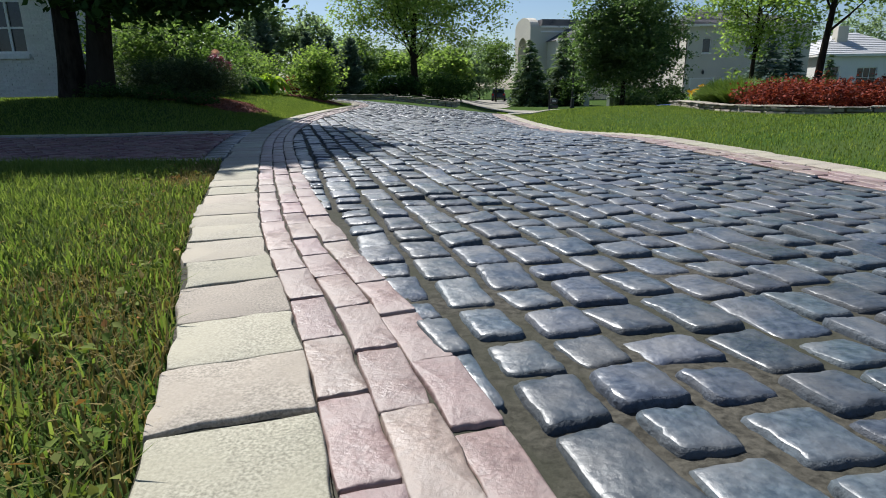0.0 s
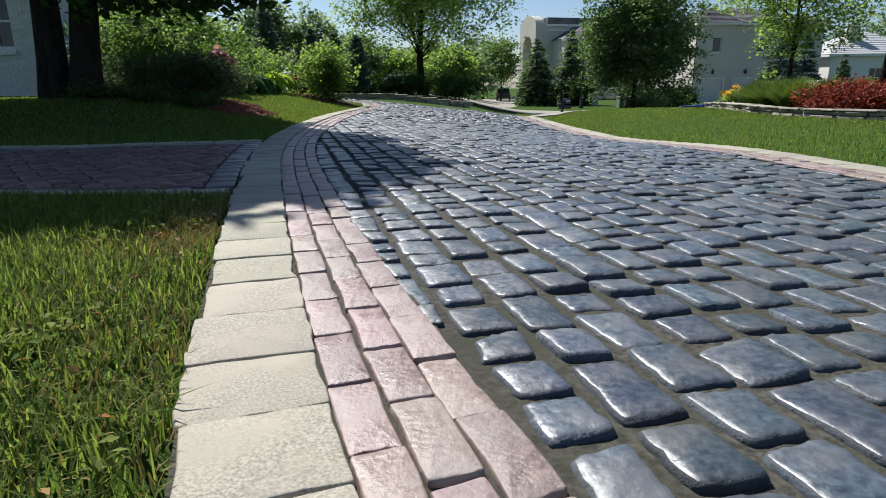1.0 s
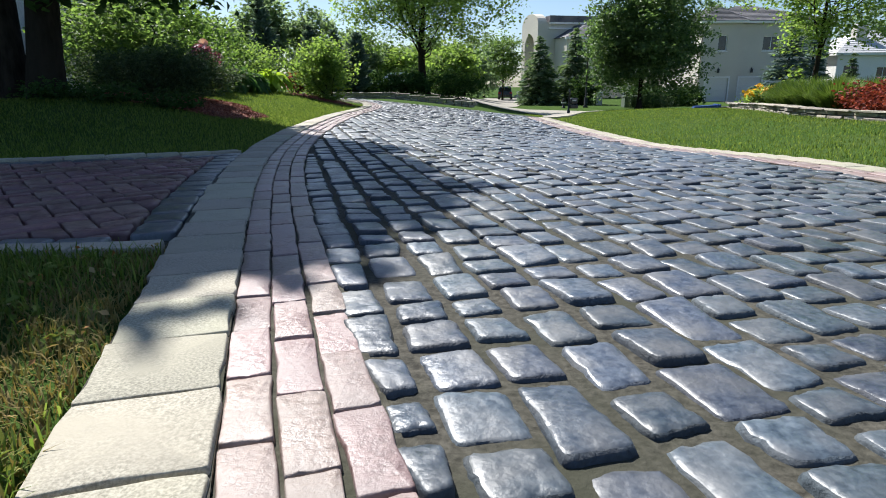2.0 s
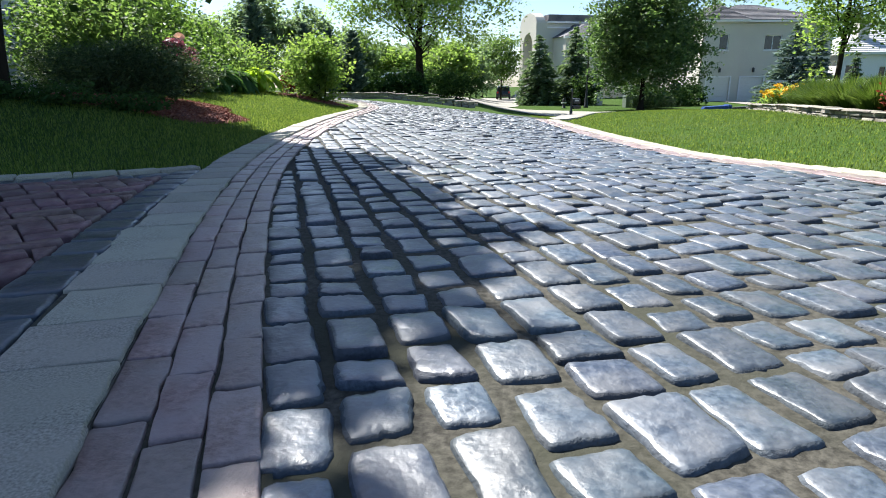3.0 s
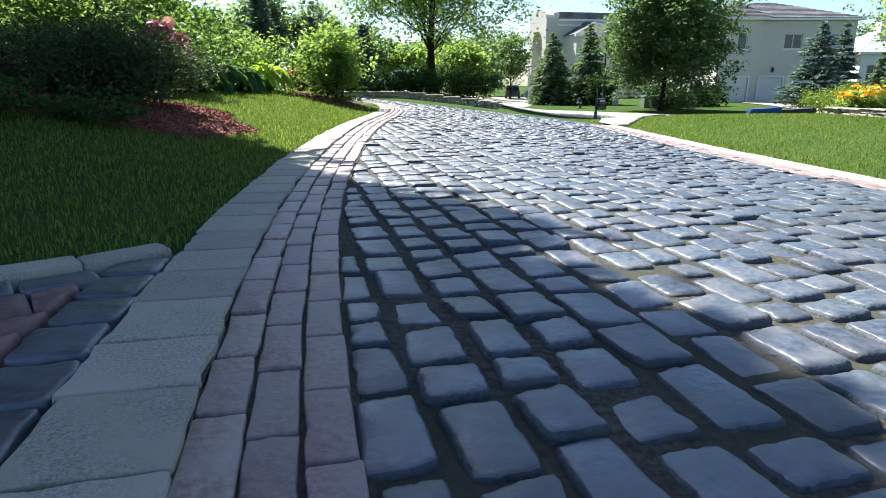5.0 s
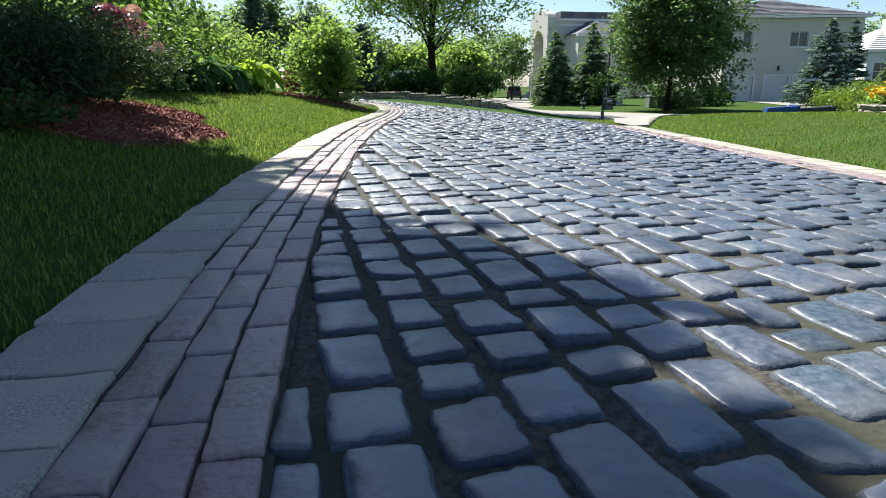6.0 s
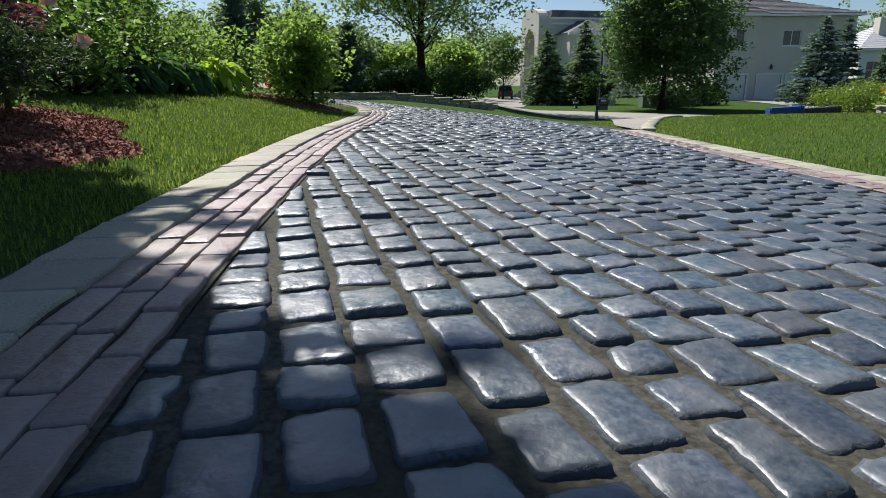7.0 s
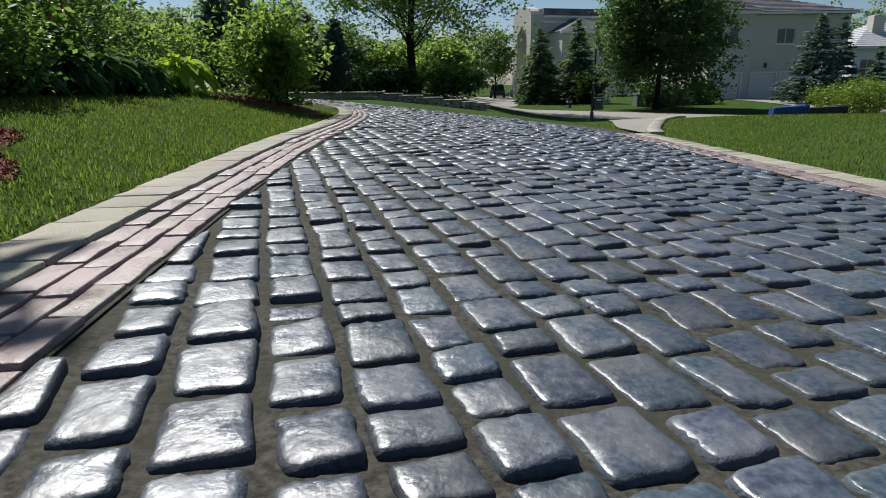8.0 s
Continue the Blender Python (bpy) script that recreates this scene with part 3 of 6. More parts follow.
def limb(a, b, r0, r1, rng, bend=0.12, n=6, sides=7):
    a, b = np.array(a, float), np.array(b, float)
    L = np.linalg.norm(b - a)
    off = rng.normal(size=3) * L * bend
    off2 = rng.normal(size=3) * L * bend * 0.4
    pts = [a + (b - a) * t + off * math.sin(math.pi * t) + off2 * math.sin(2 * math.pi * t) for t in np.linspace(0, 1, n)]
    return pts, tube(pts, [r0 + (r1 - r0) * t ** 0.8 for t in np.linspace(0, 1, n)], sides, cap=False)


def broad_tree(name, base, height, trunk_r, crown_c, crown_r, leaves, size, leaf_mat, label, seed, bark=None, per=34, spread=0.30, limbs=14, flat=0.0, stems=((0, 0),), fork=0.35, twigs=2, group="", shell=0.35, extra=None, shade_lobes=(), limb_k=1.0, uneven=0.22, lean=0.6, flare_k=1.5):
    rng = np.random.default_rng(seed)
    t = thing(name, base, label, "tree", group)
    bx, by, bz = base
    cc = np.array([bx + crown_c[0], by + crown_c[1], bz + crown_c[2]])
    n_cl = max(8, leaves // per)
    centres, pts = clump_points(cc, crown_r, n_cl, per, spread, rng, shell=shell, flat=flat, rough=uneven, layer=0.55)
    if extra:
        e_c, e_p = clump_points(extra[0], extra[1], extra[2] // 12, 12, 0.12, rng, shell=0.1)
        centres = np.concatenate([centres, e_c])
    for lobe in shade_lobes:
        l_c, l_p = clump_points(lobe[0], lobe[1], lobe[2] // per, per, spread, rng, shell=0.1, flat=0.85, layer=0.55)
        centres, pts = np.concatenate([centres, l_c]), np.concatenate([pts, l_p])
    wood = []
    tops = []
    for sx, sy in stems:
        foot = (bx + sx * 0.3, by + sy * 0.3, bz - 0.08)
        top = (bx + sx + (cc[0] - bx) * lean, by + sy + (cc[1] - by) * lean, cc[2] + crown_r[2] * 0.35)
        path, tb = limb(foot, top, trunk_r, trunk_r * 0.3, rng, 0.012, 12, 12)
        tv, tf = tb
        for k in range(12):
            flare = np.array(tv[k]) - np.array(foot)
            tv[k] = tuple(np.array(foot) + flare * flare_k)
        wood.append((tv, tf))
        tops.append(path)
    for i in range(limbs):
        path = tops[i % len(tops)]
        k = rng.uniform(fork, 0.95)
        a = path[int(k * (len(path) - 1))]
        c = centres[rng.integers(len(centres))]
        c = a + (c - a) * 0.92
        r0 = trunk_r * (0.42 - 0.25 * k) * limb_k
        lp, tb = limb(a, c, r0, r0 * 0.22, rng, 0.10, 6, 6)
        wood.append(tb)
        for _ in range(twigs):
            a2 = lp[rng.integers(2, 5)]
            d = np.linalg.norm(centres - a2, axis=1)
            c2 = centres[np.argsort(d)[rng.integers(2, min(14, len(d)))]]
            wood.append(limb(a2, c2, r0 * 0.4, r0 * 0.12, rng, 0.1, 4, 5)[1])
    v, f = join(*wood)
    solid("trunk", v, f, bark or M_BARK, t, smooth=True)
    lv, lf = leaf_mesh(pts, size, size * 0.62, rng, up=0.7)
    if extra:
        ev, ef = leaf_mesh(e_p, size * 0.55, size * 0.36, rng)
        lv, lf = np.concatenate([lv, ev]), np.concatenate([lf, ef + len(lv)])
    solid("crown", lv, lf, leaf_mat, t)
    return t


def shrub(name, centre, radii, leaves, size, leaf_mat, label, seed, width=0.55, per=16, spread=0.10, stems=7, shell=0.5, category="shrub", rough=0.34):
    """centre: the foot on the ground; radii: half widths and full height."""
    rng = np.random.default_rng(seed)
    t = thing(name, centre, label, category)
    cc = (centre[0], centre[1], centre[2] + radii[2] * 0.5)
    cl, pts = clump_points(cc, (radii[0], radii[1], radii[2] * 0.5), max(6, leaves // per), per, spread, rng, shell=shell, rough=rough)
    pts[:, 2] = np.maximum(pts[:, 2], centre[2] + 0.01 + 0.05 * rng.uniform(0, 1, len(pts)))
    wood = []
    for i in range(stems):
        c = cl[rng.integers(len(cl))]
        a = (centre[0] + rng.normal() * radii[0] * 0.12, centre[1] + rng.normal() * radii[1] * 0.12, centre[2] - 0.05)
        wood.append(limb(a, c, 0.012 + 0.008 * radii[2], 0.004, rng, 0.1, 5, 5)[1])
    v, f = join(*wood)
    tagged(solid("stems", v, f, M_BARK, t, smooth=True), kind="stuff")
    lv, lf = leaf_mesh(pts, size, size * width, rng, up=0.5)
    solid("foliage", lv, lf, leaf_mat, t)
    return t


def conifer(name, base, height, radius, mat, label, seed, layers=26, per=13, needle=0.22, droop=-0.25, group="", bottom=0.04, needles=52, top_power=0.9):
    rng = np.random.default_rng(seed)
    t = thing(name, base, label, "tree", group)
    bx, by, bz = base
    v, f = tube([(bx, by, bz - 0.1), (bx, by, bz + height * 0.5), (bx, by, bz + height * 0.97)], [0.02 * height, 0.012 * height, 0.006], 8)
    wood = [(v, f)]
    pts, dirs = [], []
    for i in range(layers):
        k = bottom + (1 - bottom) * (i + rng.uniform(-0.3, 0.3)) / layers
        z = bz + height * k
        r = radius * max(0.03, (1 - k)) ** top_power * rng.uniform(0.85, 1.1)
        n = max(4, int(per * (0.45 + 0.55 * (1 - k))))
        for j in range(n):
            a = 2 * math.pi * (j + rng.uniform(-0.35, 0.35)) / n + i * 0.7
            rr = r * rng.uniform(0.72, 1.08)
            d = np.array([math.cos(a), math.sin(a), droop])
            tip = np.array([bx, by, z]) + d * rr + np.array([0, 0, 0.12 * rr])
            wood.append(tube([(bx, by, z), tuple(tip)], [0.012 + 0.006 * radius, 0.004], 4, cap=False))
            m = max(5, int(needles * rr / radius))
            s = rng.uniform(0.18, 1.05, m)
            side = np.array([-math.sin(a), math.cos(a), 0])
            w = (1.08 - s) * rr * 0.42
            p = np.array([bx, by, z]) + (tip - np.array([bx, by, z])) * s[:, None] + side * (rng.uniform(-1, 1, m) * w)[:, None] + rng.normal(size=(m, 3)) * 0.03 * radius
            pts.append(p)
            dirs.append(np.repeat(d[None] * 1.0 + side[None] * 0, m, axis=0) + side * rng.uniform(-0.8, 0.8, m)[:, None])
    wv, wf = join(*wood)
    solid("trunk", wv, wf, M_BARK, t)
    p, d = np.concatenate(pts), np.concatenate(dirs)
    lv, lf = leaf_mesh(p, needle, needle * 0.36, rng, up=0.8, droop=d * 1.6)
    solid("crown", lv, lf, mat, t)
    return t


def blades(name, places, height, width, mat, label, seed, lean=0.5, category="grass", parent=None, seg=2):
    """Grass blades at places (n x 3): curved tapered strips."""
    rng = np.random.default_rng(seed)
    p = np.asarray(places)
    n = len(p)
    h = height * rng.uniform(0.45, 1.15, n)
    a = rng.uniform(0, 2 * math.pi, n)
    dx = np.c_[np.cos(a), np.sin(a), np.zeros(n)]
    sd = np.c_[-np.sin(a), np.cos(a), np.zeros(n)]
    ln = lean * rng.uniform(0.1, 1.0, n)
    w = width * rng.uniform(0.6, 1.3, n)
    up = np.array([0, 0, 1.0])
    p1 = p + up * (h * 0.55)[:, None] + dx * (h * ln * 0.28)[:, None]
    p2 = p + up * (h * (1 - 0.25 * ln))[:, None] + dx * (h * ln * 0.85)[:, None]
    v = np.stack([p - sd * (w / 2)[:, None], p + sd * (w / 2)[:, None], p1 + sd * (w * 0.4)[:, None], p1 - sd * (w * 0.4)[:, None], p2], axis=1).reshape(-1, 3)
    k = np.arange(n)[:, None] * 5
    f = np.concatenate([k + np.array([[0, 1, 2]]), k + np.array([[0, 2, 3]]), k + np.array([[3, 2, 4]])], axis=1).reshape(-1, 3)
    return tagged(solid(name, v, f, mat, parent), label, category, kind="stuff")


def scatter(x0, x1, y0, y1, n, rng, keep):
    out = []
    xs, ys = rng.uniform(x0, x1, n), rng.uniform(y0, y1, n)
    for x, y in zip(xs, ys):
        if keep(x, y):
            out.append((x, y, land_z(x, y) - 0.015))
    return out


def hosta(name, at, radius, count, leaf, mat, label, seed):
    """Broad ribbed leaves on arching stalks round a crown."""
    rng = np.random.default_rng(seed)
    t = thing(name, at, label, "plant")
    v, f, sv, sf = [], [], [], []
    for i in range(count):
        a = rng.uniform(0, 2 * math.pi)
        k = math.sqrt(rng.uniform(0.03, 1))
        d = np.array([math.cos(a), math.sin(a), 0])
        s = np.array([-d[1], d[0], 0])
        r = radius * k * 0.72
        h = radius * (1.05 - 0.62 * k) * rng.uniform(0.8, 1.15)
        L, W = leaf * rng.uniform(0.75, 1.2), leaf * 0.62 * rng.uniform(0.8, 1.15)
        b = np.array(at) + d * r + np.array([0, 0, h])
        pitch = 0.35 - 1.1 * k
        rows = []
        for u, wd in ((0, 0.12), (0.2, 0.78), (0.45, 1.0), (0.75, 0.66), (1.0, 0.02)):
            z = math.sin(pitch) * u * L - 0.55 * L * u * u * (0.3 + 0.5 * k)
            c = b + d * (u * L * math.cos(pitch)) + np.array([0, 0, z])
            rows.append((c - s * W / 2 * wd + np.array([0, 0, 0.12 * W * wd]), c - np.array([0, 0, 0.02]), c + s * W / 2 * wd + np.array([0, 0, 0.12 * W * wd])))
        o = len(v)
        for row in rows:
            v += [tuple(q) for q in row]
        for q in range(4):
            for w in range(2):
                f.append((o + q * 3 + w, o + q * 3 + w + 1, o + q * 3 + 4 + w, o + q * 3 + 3 + w))
        tb = tube([(at[0] + d[0] * 0.03, at[1] + d[1] * 0.03, at[2] - 0.02), tuple(np.array(at) + d * r * 0.6 + np.array([0, 0, h * 0.75])), tuple(b)], [0.007, 0.006, 0.004], 4, cap=False)
        o = len(sv)
        sv += tb[0]
        sf += [tuple(i2 + o for i2 in q) for q in tb[1]]
    solid("stalks", sv, sf, mat, t, smooth=True)
    solid("leaves", v, f, mat, t, smooth=True)
    return t


def flower_head(at, r, n, rng):
    """A dense round head of small florets."""
    p = rng.normal(size=(n, 3))
    p = np.array(at) + p / np.linalg.norm(p, axis=1)[:, None] * r * rng.uniform(0.6, 1.05, n)[:, None] * np.array([1.25, 1.0, 0.8])
    return leaf_mesh(p, r * 0.42, r * 0.32, rng)


def blossom(at, r, rng, tilt):
    """Five overlapping cupped petals."""
    v, f = [], []
    q = Vector(tilt).normalized().to_track_quat("Z", "Y")
    for i in range(5):
        a = 2 * math.pi * i / 5 + rng.uniform(-0.1, 0.1)
        o = len(v)
        for u, wd, z in ((0.05, 0.05, 0.0), (0.5, 0.42, 0.25), (0.85, 0.5, 0.32), (1.0, 0.25, 0.28)):
            for s in (-1, 0, 1):
                p = Vector((math.cos(a) * u - math.sin(a) * s * wd, math.sin(a) * u + math.cos(a) * s * wd, z + 0.06 * abs(s) + rng.normal() * 0.02)) * r
                v.append(tuple(Vector(at) + q @ p))
        for k in range(3):
            for w in range(2):
                f.append((o + k * 3 + w, o + k * 3 + w + 1, o + k * 3 + 4 + w, o + k * 3 + 3 + w))
    return v, f


# ---- buildings ----


def pierced_wall(w, h, th, holes):
    """A wall slab in x (0..w), z (0..h), thickness th in +y, with rectangular holes (x0, x1, z0, z1)."""
    xs = sorted({0, w, *[q for a in holes for q in a[:2]]})
    zs = sorted({0, h, *[q for a in holes for q in a[2:]]})
    v, f, index = [], [], {}

    def vert(x, y, z):
        key = (round(x, 4), y, round(z, 4))
        if key not in index:
            index[key] = len(v)
            v.append((x, y, z))
        return index[key]
    solid_cell = lambda i, j: 0 <= i < len(xs) - 1 and 0 <= j < len(zs) - 1 and not any(a[0] - 1e-6 <= xs[i] and xs[i + 1] <= a[1] + 1e-6 and a[2] - 1e-6 <= zs[j] and zs[j + 1] <= a[3] + 1e-6 for a in holes)
    for i in range(len(xs) - 1):
        for j in range(len(zs) - 1):
            if not solid_cell(i, j):
                continue
            a, b, c, d = xs[i], xs[i + 1], zs[j], zs[j + 1]
            f.append((vert(a, 0, c), vert(b, 0, c), vert(b, 0, d), vert(a, 0, d)))
            f.append((vert(b, th, c), vert(a, th, c), vert(a, th, d), vert(b, th, d)))
            if not solid_cell(i - 1, j):
                f.append((vert(a, th, c), vert(a, 0, c), vert(a, 0, d), vert(a, th, d)))
            if not solid_cell(i + 1, j):
                f.append((vert(b, 0, c), vert(b, th, c), vert(b, th, d), vert(b, 0, d)))
            if not solid_cell(i, j - 1):
                f.append((vert(a, 0, c), vert(a, th, c), vert(b, th, c), vert(b, 0, c)))
            if not solid_cell(i, j + 1):
                f.append((vert(a, th, d), vert(a, 0, d), vert(b, 0, d), vert(b, th, d)))
    return v, f


def placed(vf, origin, turn):
    c, s = math.cos(radians(turn)), math.sin(radians(turn))
    return [(origin[0] + x * c - y * s, origin[1] + x * s + y * c, origin[2] + z) for x, y, z in vf[0]], vf[1]


def window(parent, origin, turn, x0, x1, z0, z1, th, bars=1, sill=True, across=0):
    """Frame, panes and sill in a hole of a wall that starts at origin and runs at turn."""
    y = th * 0.45
    fr = 0.07
    pieces = [box(x0, x0 + fr, y, y + 0.07, z0, z1), box(x1 - fr, x1, y, y + 0.07, z0, z1), box(x0 + fr, x1 - fr, y, y + 0.07, z1 - fr, z1), box(x0 + fr, x1 - fr, y, y + 0.07, z0, z0 + fr)]
    w = solid("window", *placed(join(*pieces), origin, turn), M_TRIM, parent)
    for i in range(bars + 1):
        a = x0 + fr + (x1 - x0 - 2 * fr) * i / (bars + 1)
        b = x0 + fr + (x1 - x0 - 2 * fr) * (i + 1) / (bars + 1)
        solid("pane", *placed(box(a, b - 0.002, y + 0.045, y + 0.06, z0 + fr, z1 - fr), origin, turn), M_GLASS, w, "dark reflecting glass")
        if i:
            solid("mullion", *placed(box(a - 0.03, a + 0.03, y + 0.01, y + 0.04, z0 + fr, z1 - fr), origin, turn), M_TRIM, w)
    for i in range(across):
        z = z0 + (z1 - z0) * (i + 1) / (across + 1)
        solid("mullion", *placed(box(x0 + fr, x1 - fr, y + 0.012, y + 0.04, z - 0.025, z + 0.025), origin, turn), M_TRIM, w)
    if sill:
        solid("sill", *placed(box(x0 - 0.08, x1 + 0.08, -0.08, -0.004, z0 - 0.12, z0 - 0.01), origin, turn), M_TRIM, w)
    return w


def hip_roof(parent, x0, x1, y0, y1, z, rise, over=0.45, mat=None):
    """A hipped roof with courses of tile ridges, a fascia board and a soffit."""
    a0, a1, b0, b1 = x0 - over, x1 + over, y0 - over, y1 + over
    half = min(a1 - a0, b1 - b0) / 2
    if a1 - a0 >= b1 - b0:
        r0, r1 = (a0 + half, (b0 + b1) / 2, z + rise), (a1 - half, (b0 + b1) / 2, z + rise)
    else:
        r0, r1 = ((a0 + a1) / 2, b0 + half, z + rise), ((a0 + a1) / 2, b1 - half, z + rise)
    c = [(a0, b0, z), (a1, b0, z), (a1, b1, z), (a0, b1, z)]
    if a1 - a0 >= b1 - b0:
        sides = [(c[0], c[1], r1, r0), (c[1], c[2], r1, r1), (c[2], c[3], r0, r1), (c[3], c[0], r0, r0)]
    else:
        sides = [(c[0], c[1], r0, r0), (c[1], c[2], r1, r0), (c[2], c[3], r1, r1), (c[3], c[0], r0, r1)]
    v, f = [], []
    for p, q, r, s in sides:
        p, q, r, s = (np.array(t, float) for t in (p, q, r, s))
        n = np.cross(q - p, s - p)
        n /= np.linalg.norm(n)
        n = n if n[2] > 0 else -n
        rows = 12
        for i in range(rows):
            t0, t1 = i / rows, (i + 1) / rows
            e = [p + (s - p) * t0, q + (r - q) * t0, q + (r - q) * t1, p + (s - p) * t1]
            k = len(v)
            v += [tuple(e[0] + n * 0.07), tuple(e[1] + n * 0.07), tuple(e[2] + n * 0.02), tuple(e[3] + n * 0.02), tuple(e[0] + n * 0.0), tuple(e[1] + n * 0.0)]
            f += [(k, k + 1, k + 2, k + 3), (k + 4, k + 5, k + 1, k)]
    roof = tagged(solid("roof", v, f, mat or M_ROOF, parent), kind="stuff")
    solid("fascia", *join(box(a0, a1, b0, b0 + 0.05, z - 0.2, z), box(a0, a1, b1 - 0.05, b1, z - 0.2, z), box(a0, a0 + 0.05, b0 + 0.05, b1 - 0.05, z - 0.2, z), box(a1 - 0.05, a1, b0 + 0.05, b1 - 0.05, z - 0.2, z), box(a0 + 0.05, a1 - 0.05, b0 + 0.05, b1 - 0.05, z - 0.06, z - 0.03)), M_TRIM, roof)
    return roof

# ---- left garden ----
rl = np.random.default_rng(21)
# the crown's extra lobes are unseen, added to deepen and shape the cast shadow
big_tree = broad_tree("shade_tree", (-4.7, 9.0, land_z(-4.7, 9.0)), 9.0, 0.185, (-0.72, 1.05, 4.95), (2.38, 3.1, 2.1), 49000, 0.235, F_DARK, "large dark-barked tree with two stems and an overhanging crown", 3, stems=((-0.55, 0.2), (0.75, 0.1)), limbs=24, flat=0.85, spread=0.16, uneven=0.06, shell=0.05, fork=0.45, extra=((-3.2, 8.8, 1.72), (1.6, 0.6, 0.3), 4200), shade_lobes=(((-9.4, 9.2, 5.6), (2.3, 2.8, 2.0), 9000), ((-3.95, 7.95, 5.0), (1.1, 1.0, 0.9), 4500), ((-4.8, 11.8, 4.9), (0.7, 0.8, 0.7), 2200)), lean=0.15, flare_k=1.12)
shrub("yew", (-3.78, 10.2, land_z(-3.78, 10.2)), (0.88, 0.6, 0.56), 32000, 0.05, F_YEW, "dark spreading yew shrub in red mulch", 5, width=0.25, per=18, spread=0.05, shell=0.45, rough=0.38)
shrub("tall_shrub", (-5.75, 13.3, land_z(-5.75, 13.3)), (1.05, 0.9, 1.75), 9000, 0.085, F_SUNNY, "tall bright green leafy garden shrub", 6, per=14, spread=0.10, shell=0.5, rough=0.5)
shrub("tall_shrub", (-4.85, 13.9, land_z(-4.85, 13.9)), (0.75, 0.7, 1.28), 6000, 0.08, F_SUNNY, "bright green leafy shrub behind the hibiscus", 7, per=14, spread=0.09, shell=0.5, rough=0.5)
shrub("leafy_shrub", (-5.2, 12.1, land_z(-5.2, 12.1)), (0.7, 0.6, 1.35), 6000, 0.08, F_MAPLE, "green leafy shrub behind the shade tree", 8, per=14, spread=0.10, rough=0.5)
shrub("leafy_shrub", (-6.6, 15.2, land_z(-6.6, 15.2)), (1.1, 1.0, 2.1), 7000, 0.10, F_MAPLE, "tall green hedge shrub at the back of the bed", 9, per=14, spread=0.12, rough=0.5)
shrub("leafy_shrub", (-5.35, 15.6, land_z(-5.35, 15.6)), (1.0, 0.8, 1.3), 7000, 0.075, F_MAPLE, "dark green hedge shrub with red blossoms behind the hostas", 10, per=14, spread=0.09, rough=0.45)
shrub("leafy_shrub", (-5.0, 17.2, land_z(-5.0, 17.2)), (0.8, 0.7, 1.0), 5000, 0.08, F_LIGHT, "fresh green shrub behind the lime hosta", 11, per=14, spread=0.09, rough=0.45)
shrub("leafy_shrub", (-7.0, 17.2, land_z(-7.0, 17.2)), (1.2, 1.0, 1.7), 6000, 0.09, F_MAPLE, "green hedge shrub deep in the bed", 15, per=14, spread=0.11, rough=0.45)
for i, (x, y) in enumerate(((-3.15, 9.05), (-3.55, 8.75), (-4.1, 8.7), (-4.6, 9.1))):
    shrub("groundcover", (x, y, land_z(x, y) - 0.01), (0.34, 0.26, 0.13), 900, 0.045, F_DARK, "low dark green groundcover at the edge of the mulch", 300 + i, per=9, spread=0.05, stems=4, category="plant")


def purple_flowers():
    """Two round purple flower heads on long stems."""
    rng = np.random.default_rng(12)
    t = thing("purple_flowers", (-3.5, 10.75, land_z(-3.5, 10.75)), "tall stems with round purple flower heads", "flowers")
    z = land_z(-3.5, 10.75)
    for x, y, h, r in ((-3.39, 10.64, 0.94, 0.11), (-3.3, 10.78, 0.86, 0.10), (-3.45, 10.72, 0.99, 0.07)):
        st = solid("stem", *tube([(-3.5, 10.75, z - 0.03), ((x - 3.5) / 2, 10.72, h * 0.7), (x, y, h)], [0.009, 0.007, 0.005], 5), F_HOSTA, t)
        v, f = flower_head((x, y, h), r, 220, rng)
        solid("flower_head", v, f, F_PURPLE, st, "purple flower head")
    c, p = clump_points((-3.5, 10.75, z + 0.22), (0.16, 0.14, 0.2), 30, 12, 0.05, rng, shell=0.3)
    lv, lf = leaf_mesh(p, 0.08, 0.03, rng)
    solid("leaves", lv, lf, F_MAPLE, t)


purple_flowers()
shrub("hibiscus", (-4.35, 12.7, land_z(-4.35, 12.7)), (0.5, 0.45, 0.88), 3600, 0.07, F_SUNNY, "green hibiscus bush with pink blossoms", 13, per=14, spread=0.09)
shrub("round_shrub", (-3.02, 16.7, land_z(-3.02, 16.7)), (0.62, 0.6, 1.3), 7000, 0.085, F_LIGHT, "upright bright green shrub in a mulch ring", 14, per=12, spread=0.07, shell=0.3, rough=0.55)
for i, (x, y, r) in enumerate(((-4.75, 12.75, 0.44), (-4.5, 13.3, 0.46), (-4.4, 13.9, 0.46), (-4.3, 14.5, 0.46), (-4.25, 15.05, 0.44), (-4.4, 15.55, 0.42), (-5.0, 14.6, 0.5), (-5.3, 12.9, 0.45))):
    hosta("hosta", (x, y, land_z(x, y)), r, 84, 0.21, F_HOSTA, "clump of large dark green hosta leaves", 30 + i)
hosta("lime_hosta", (-4.05, 16.0, land_z(-4.05, 16.0)), 0.50, 95, 0.20, F_LIME, "clump of glowing lime green hosta leaves", 40)

